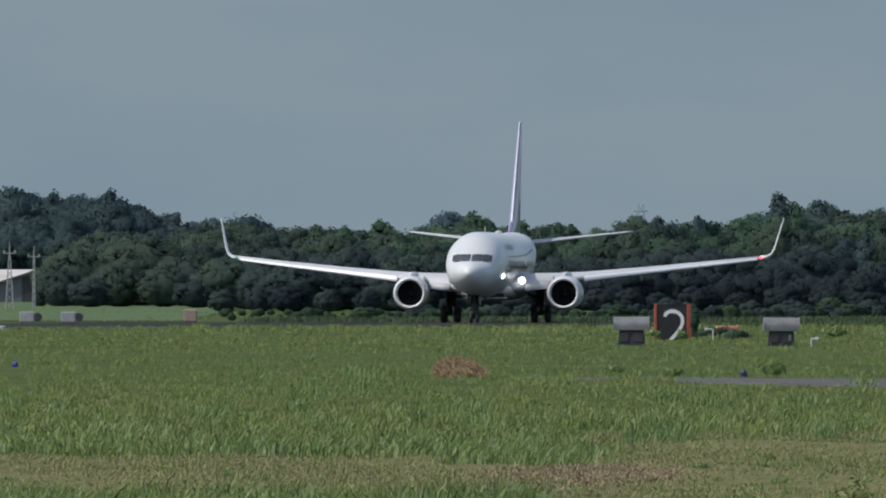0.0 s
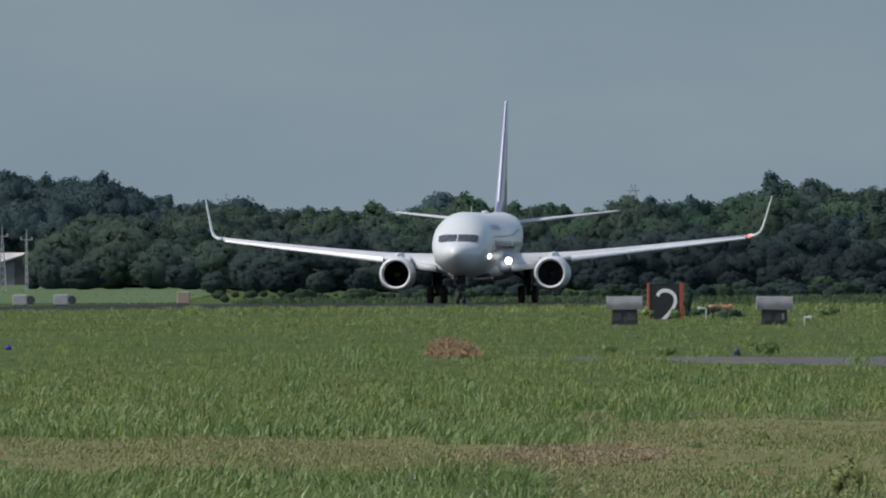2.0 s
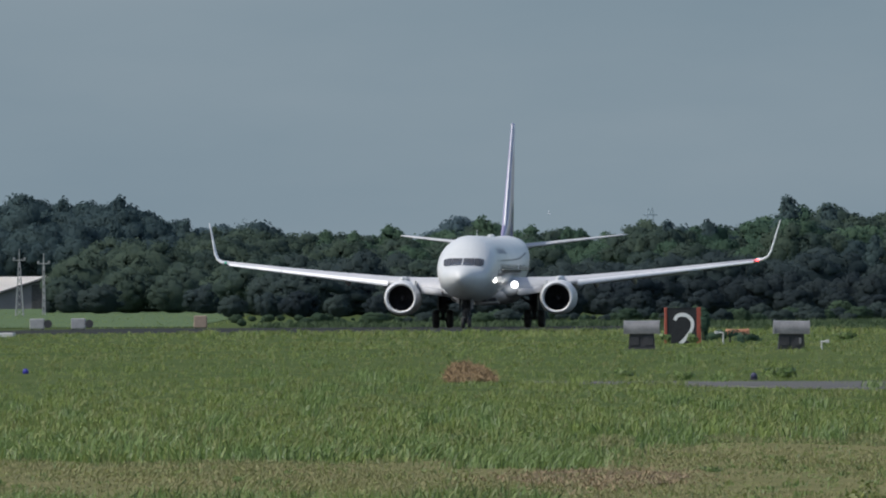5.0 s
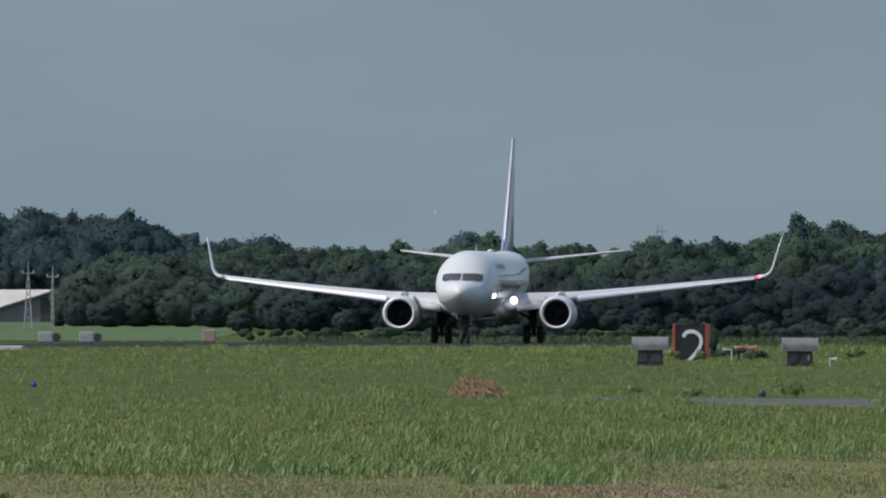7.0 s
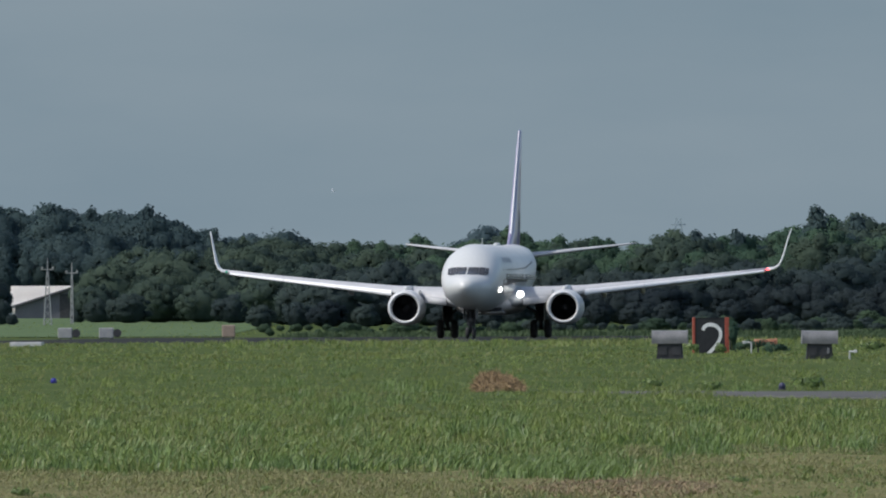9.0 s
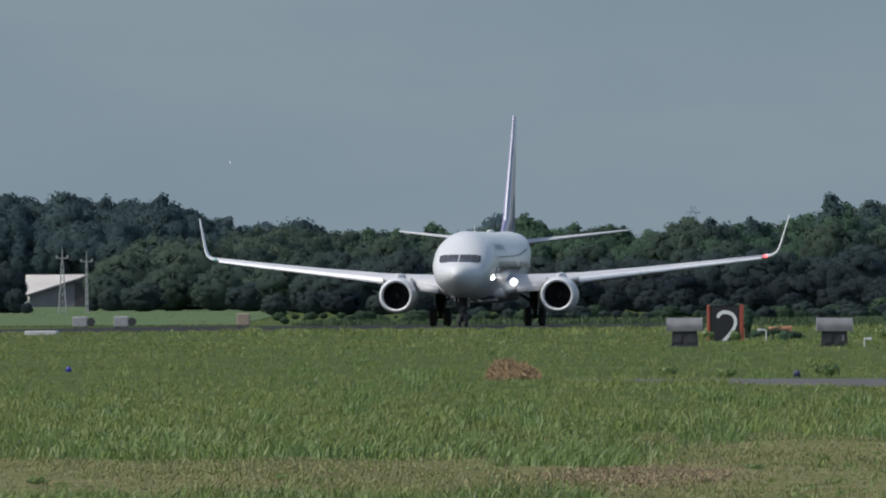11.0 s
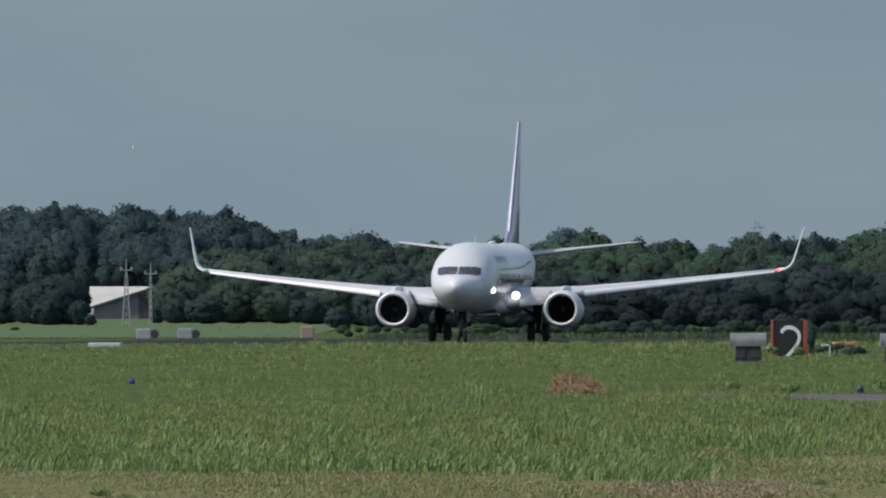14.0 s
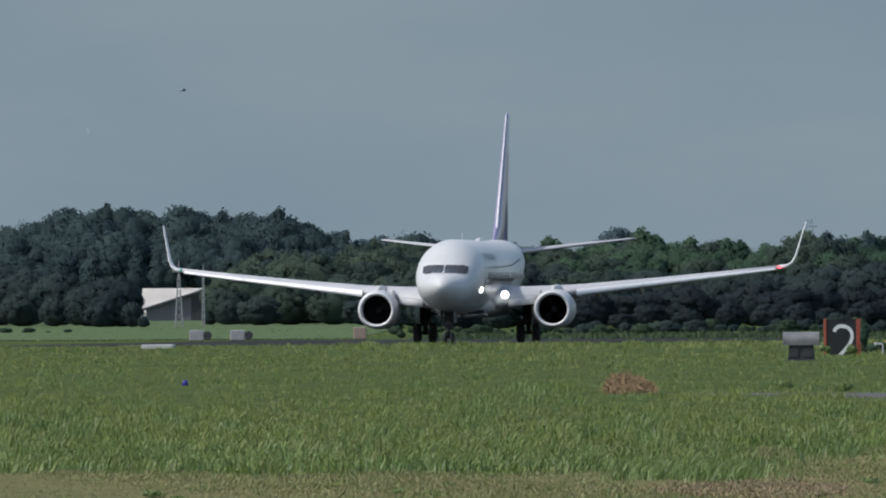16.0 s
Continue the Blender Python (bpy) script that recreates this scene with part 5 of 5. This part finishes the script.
        (litter if rng.random() < 0.65 else dry).append((side(u, d), d, 0.045, rng.uniform(0.03, 0.08), 0.0075, 1.7))
    blades("field_grass", green, 4, GRASS, "windblown green field grass, uneven and patchy", rng)
    blades("lush_grass", lush, 5, LUSH, "taller dark green grass in clumps", rng)
    blades("olive_grass", olive, 4, OLIVE, "yellowish olive grass between greener tufts", rng)
    blades("dry_grass", dry, 5, DRY, "short mown straw-coloured grass", rng)
    blades("leaf_litter", litter, 5, LITTER, "brown dead stalks and litter in mown grass", rng)


build_grass()


def build_rough():
    rng = np.random.default_rng(8)
    tufts = []
    for _ in range(5200):
        d = rng.uniform(1015, 1120)
        x = rng.uniform(-13, 42)
        tufts.append((x, d, ground_z(d), rng.uniform(0.2, 0.55), 0.06, 0.5))
    while len(tufts) < 8600:
        d = rng.uniform(840, 1020)
        x = rng.uniform(0, 40)
        if x > 18.8 + (d - 997.4) * math.tan(PSI):
            tufts.append((x, d, ground_z(d), rng.uniform(0.15, 0.4), 0.06, 0.5))
    blades("rough_grass", tufts, 4, ROUGH, "rough uncut grass behind the runway end", rng)
    tufts = []
    for _ in range(2600):
        d = rng.uniform(1075, 1400)
        tufts.append((rng.uniform(-60, -16), d, ground_z(d), rng.uniform(0.08, 0.16), 0.06, 0.6))
    blades("meadow_grass", tufts, 5, GRASS, "short pale meadow grass", rng)


build_rough()


# ---- in the air ----
def build_flier(name, span, body_l, shell, vane, pairs, label, category):
    f = empty(name, pose(0, 0, 50), label, category)
    bm = bmesh.new()
    lathe(bm, [(0.0, -body_l * 0.5), (body_l * 0.07, -body_l * 0.44), (body_l * 0.09, -body_l * 0.25), (body_l * 0.05, 0.0), (body_l * 0.03, body_l * 0.4), (0.0, body_l * 0.5)], 10, "X")
    part("body", bm, shell, f, smooth=True)
    for k in range(pairs):
        x0 = body_l * (-0.28 + 0.16 * k)
        for s in (-1, 1):
            bm = bmesh.new()
            w = body_l * 0.11
            loops = [[(x0 - w * c, s * span * 0.5 * r, span * 0.16 * r), (x0 + w * c, s * span * 0.5 * r, span * 0.16 * r), (x0 + w * c * 0.5, s * span * 0.5 * r, span * 0.16 * r + w * 0.12)] for r, c in ((0.04, 0.6), (0.45, 1.0), (0.85, 0.8), (1.0, 0.3))]
            part("wing", rings(bm, loops), vane, f)
    return f


dragonfly = build_flier("dragonfly", 0.075, 0.06, INSECT, INSECT, 2, "small dark dragonfly crossing the sky", "insect")
white_bird = build_flier("white_bird", 0.75, 0.5, INSECTWING, INSECTWING, 1, "small white bird rising over the trees", "bird")


# ---- what moves ----
def motions():
    # seconds, sideways, ahead, heading: the aircraft creeps, then gathers speed for take-off
    way = [
        (0, 3.339, 997.38, 5.13), (0.5, 3.231, 995.74, 5.13), (1, 3.133, 994.20, 5.14), (1.5, 3.038, 992.75, 5.15),
        (2, 2.939, 991.36, 5.15), (2.5, 2.836, 990.01, 5.16), (3, 2.726, 988.68, 5.17), (3.5, 2.609, 987.35, 5.18),
        (4, 2.485, 986.00, 5.18), (4.5, 2.355, 984.60, 5.18), (5, 2.220, 983.13, 5.20), (5.5, 2.078, 981.57, 5.20),
        (6, 1.930, 979.90, 5.21), (6.5, 1.776, 978.09, 5.21), (7, 1.612, 976.11, 5.21), (7.5, 1.437, 973.95, 5.23),
        (8, 1.246, 971.56, 5.23), (8.5, 1.037, 968.92, 5.24), (9, 0.803, 966.00, 5.24), (9.5, 0.539, 962.77, 5.27),
        (10, 0.239, 959.18, 5.31), (10.5, -0.103, 955.20, 5.33), (11, -0.493, 950.79, 5.37), (11.5, -0.936, 945.90, 5.40),
        (12, -1.438, 940.49, 5.43), (12.5, -2.002, 934.51, 5.43), (13, -2.629, 927.91, 5.41), (13.5, -3.320, 920.63, 5.41),
        (14, -4.071, 912.61, 5.40), (14.5, -4.875, 903.78, 5.33), (15, -5.722, 894.09, 5.25), (15.5, -6.596, 883.46, 5.17),
        (16, -7.475, 871.81, 5.13)
    ]
    walk(airliner, [(t, pose(x, y, 0.045, 0, 0, -a)) for t, x, y, a in way])
    walk(dragonfly, [(t, pose(side(u, 120.0), 120.0, level(v, 120.0), 0, 8, 180)) for t, u, v in ((0, -11335, -1392), (15.6, -259, 90), (16, 25, 128))])
    walk(white_bird, [(t, pose(side(u, 1760.0), 1760.0, level(v, 1760.0), 35, 6, 20)) for t, u, v in ((0, 1510, 448), (7, 739, 341), (12.5, 170, 257), (15.6, -107, 205), (16, -140, 199))])
    rolled, turns, k = 0.0, [], 0
    for i in range(481):
        t = i / 30.0
        k = min(int(t * 2), 31)
        (t0, x0, y0, _), (t1, x1, y1, _) = way[k], way[k + 1]
        if i:
            rolled += math.hypot(x1 - x0, y1 - y0) / (t1 - t0) / 30.0
        turns.append((t, math.degrees(rolled / 0.565)))
    for wheel in wheels:
        x, y, r = wheel.location
        walk(wheel, [(t, pose(x, y, r, a)) for t, a in turns])


motions()
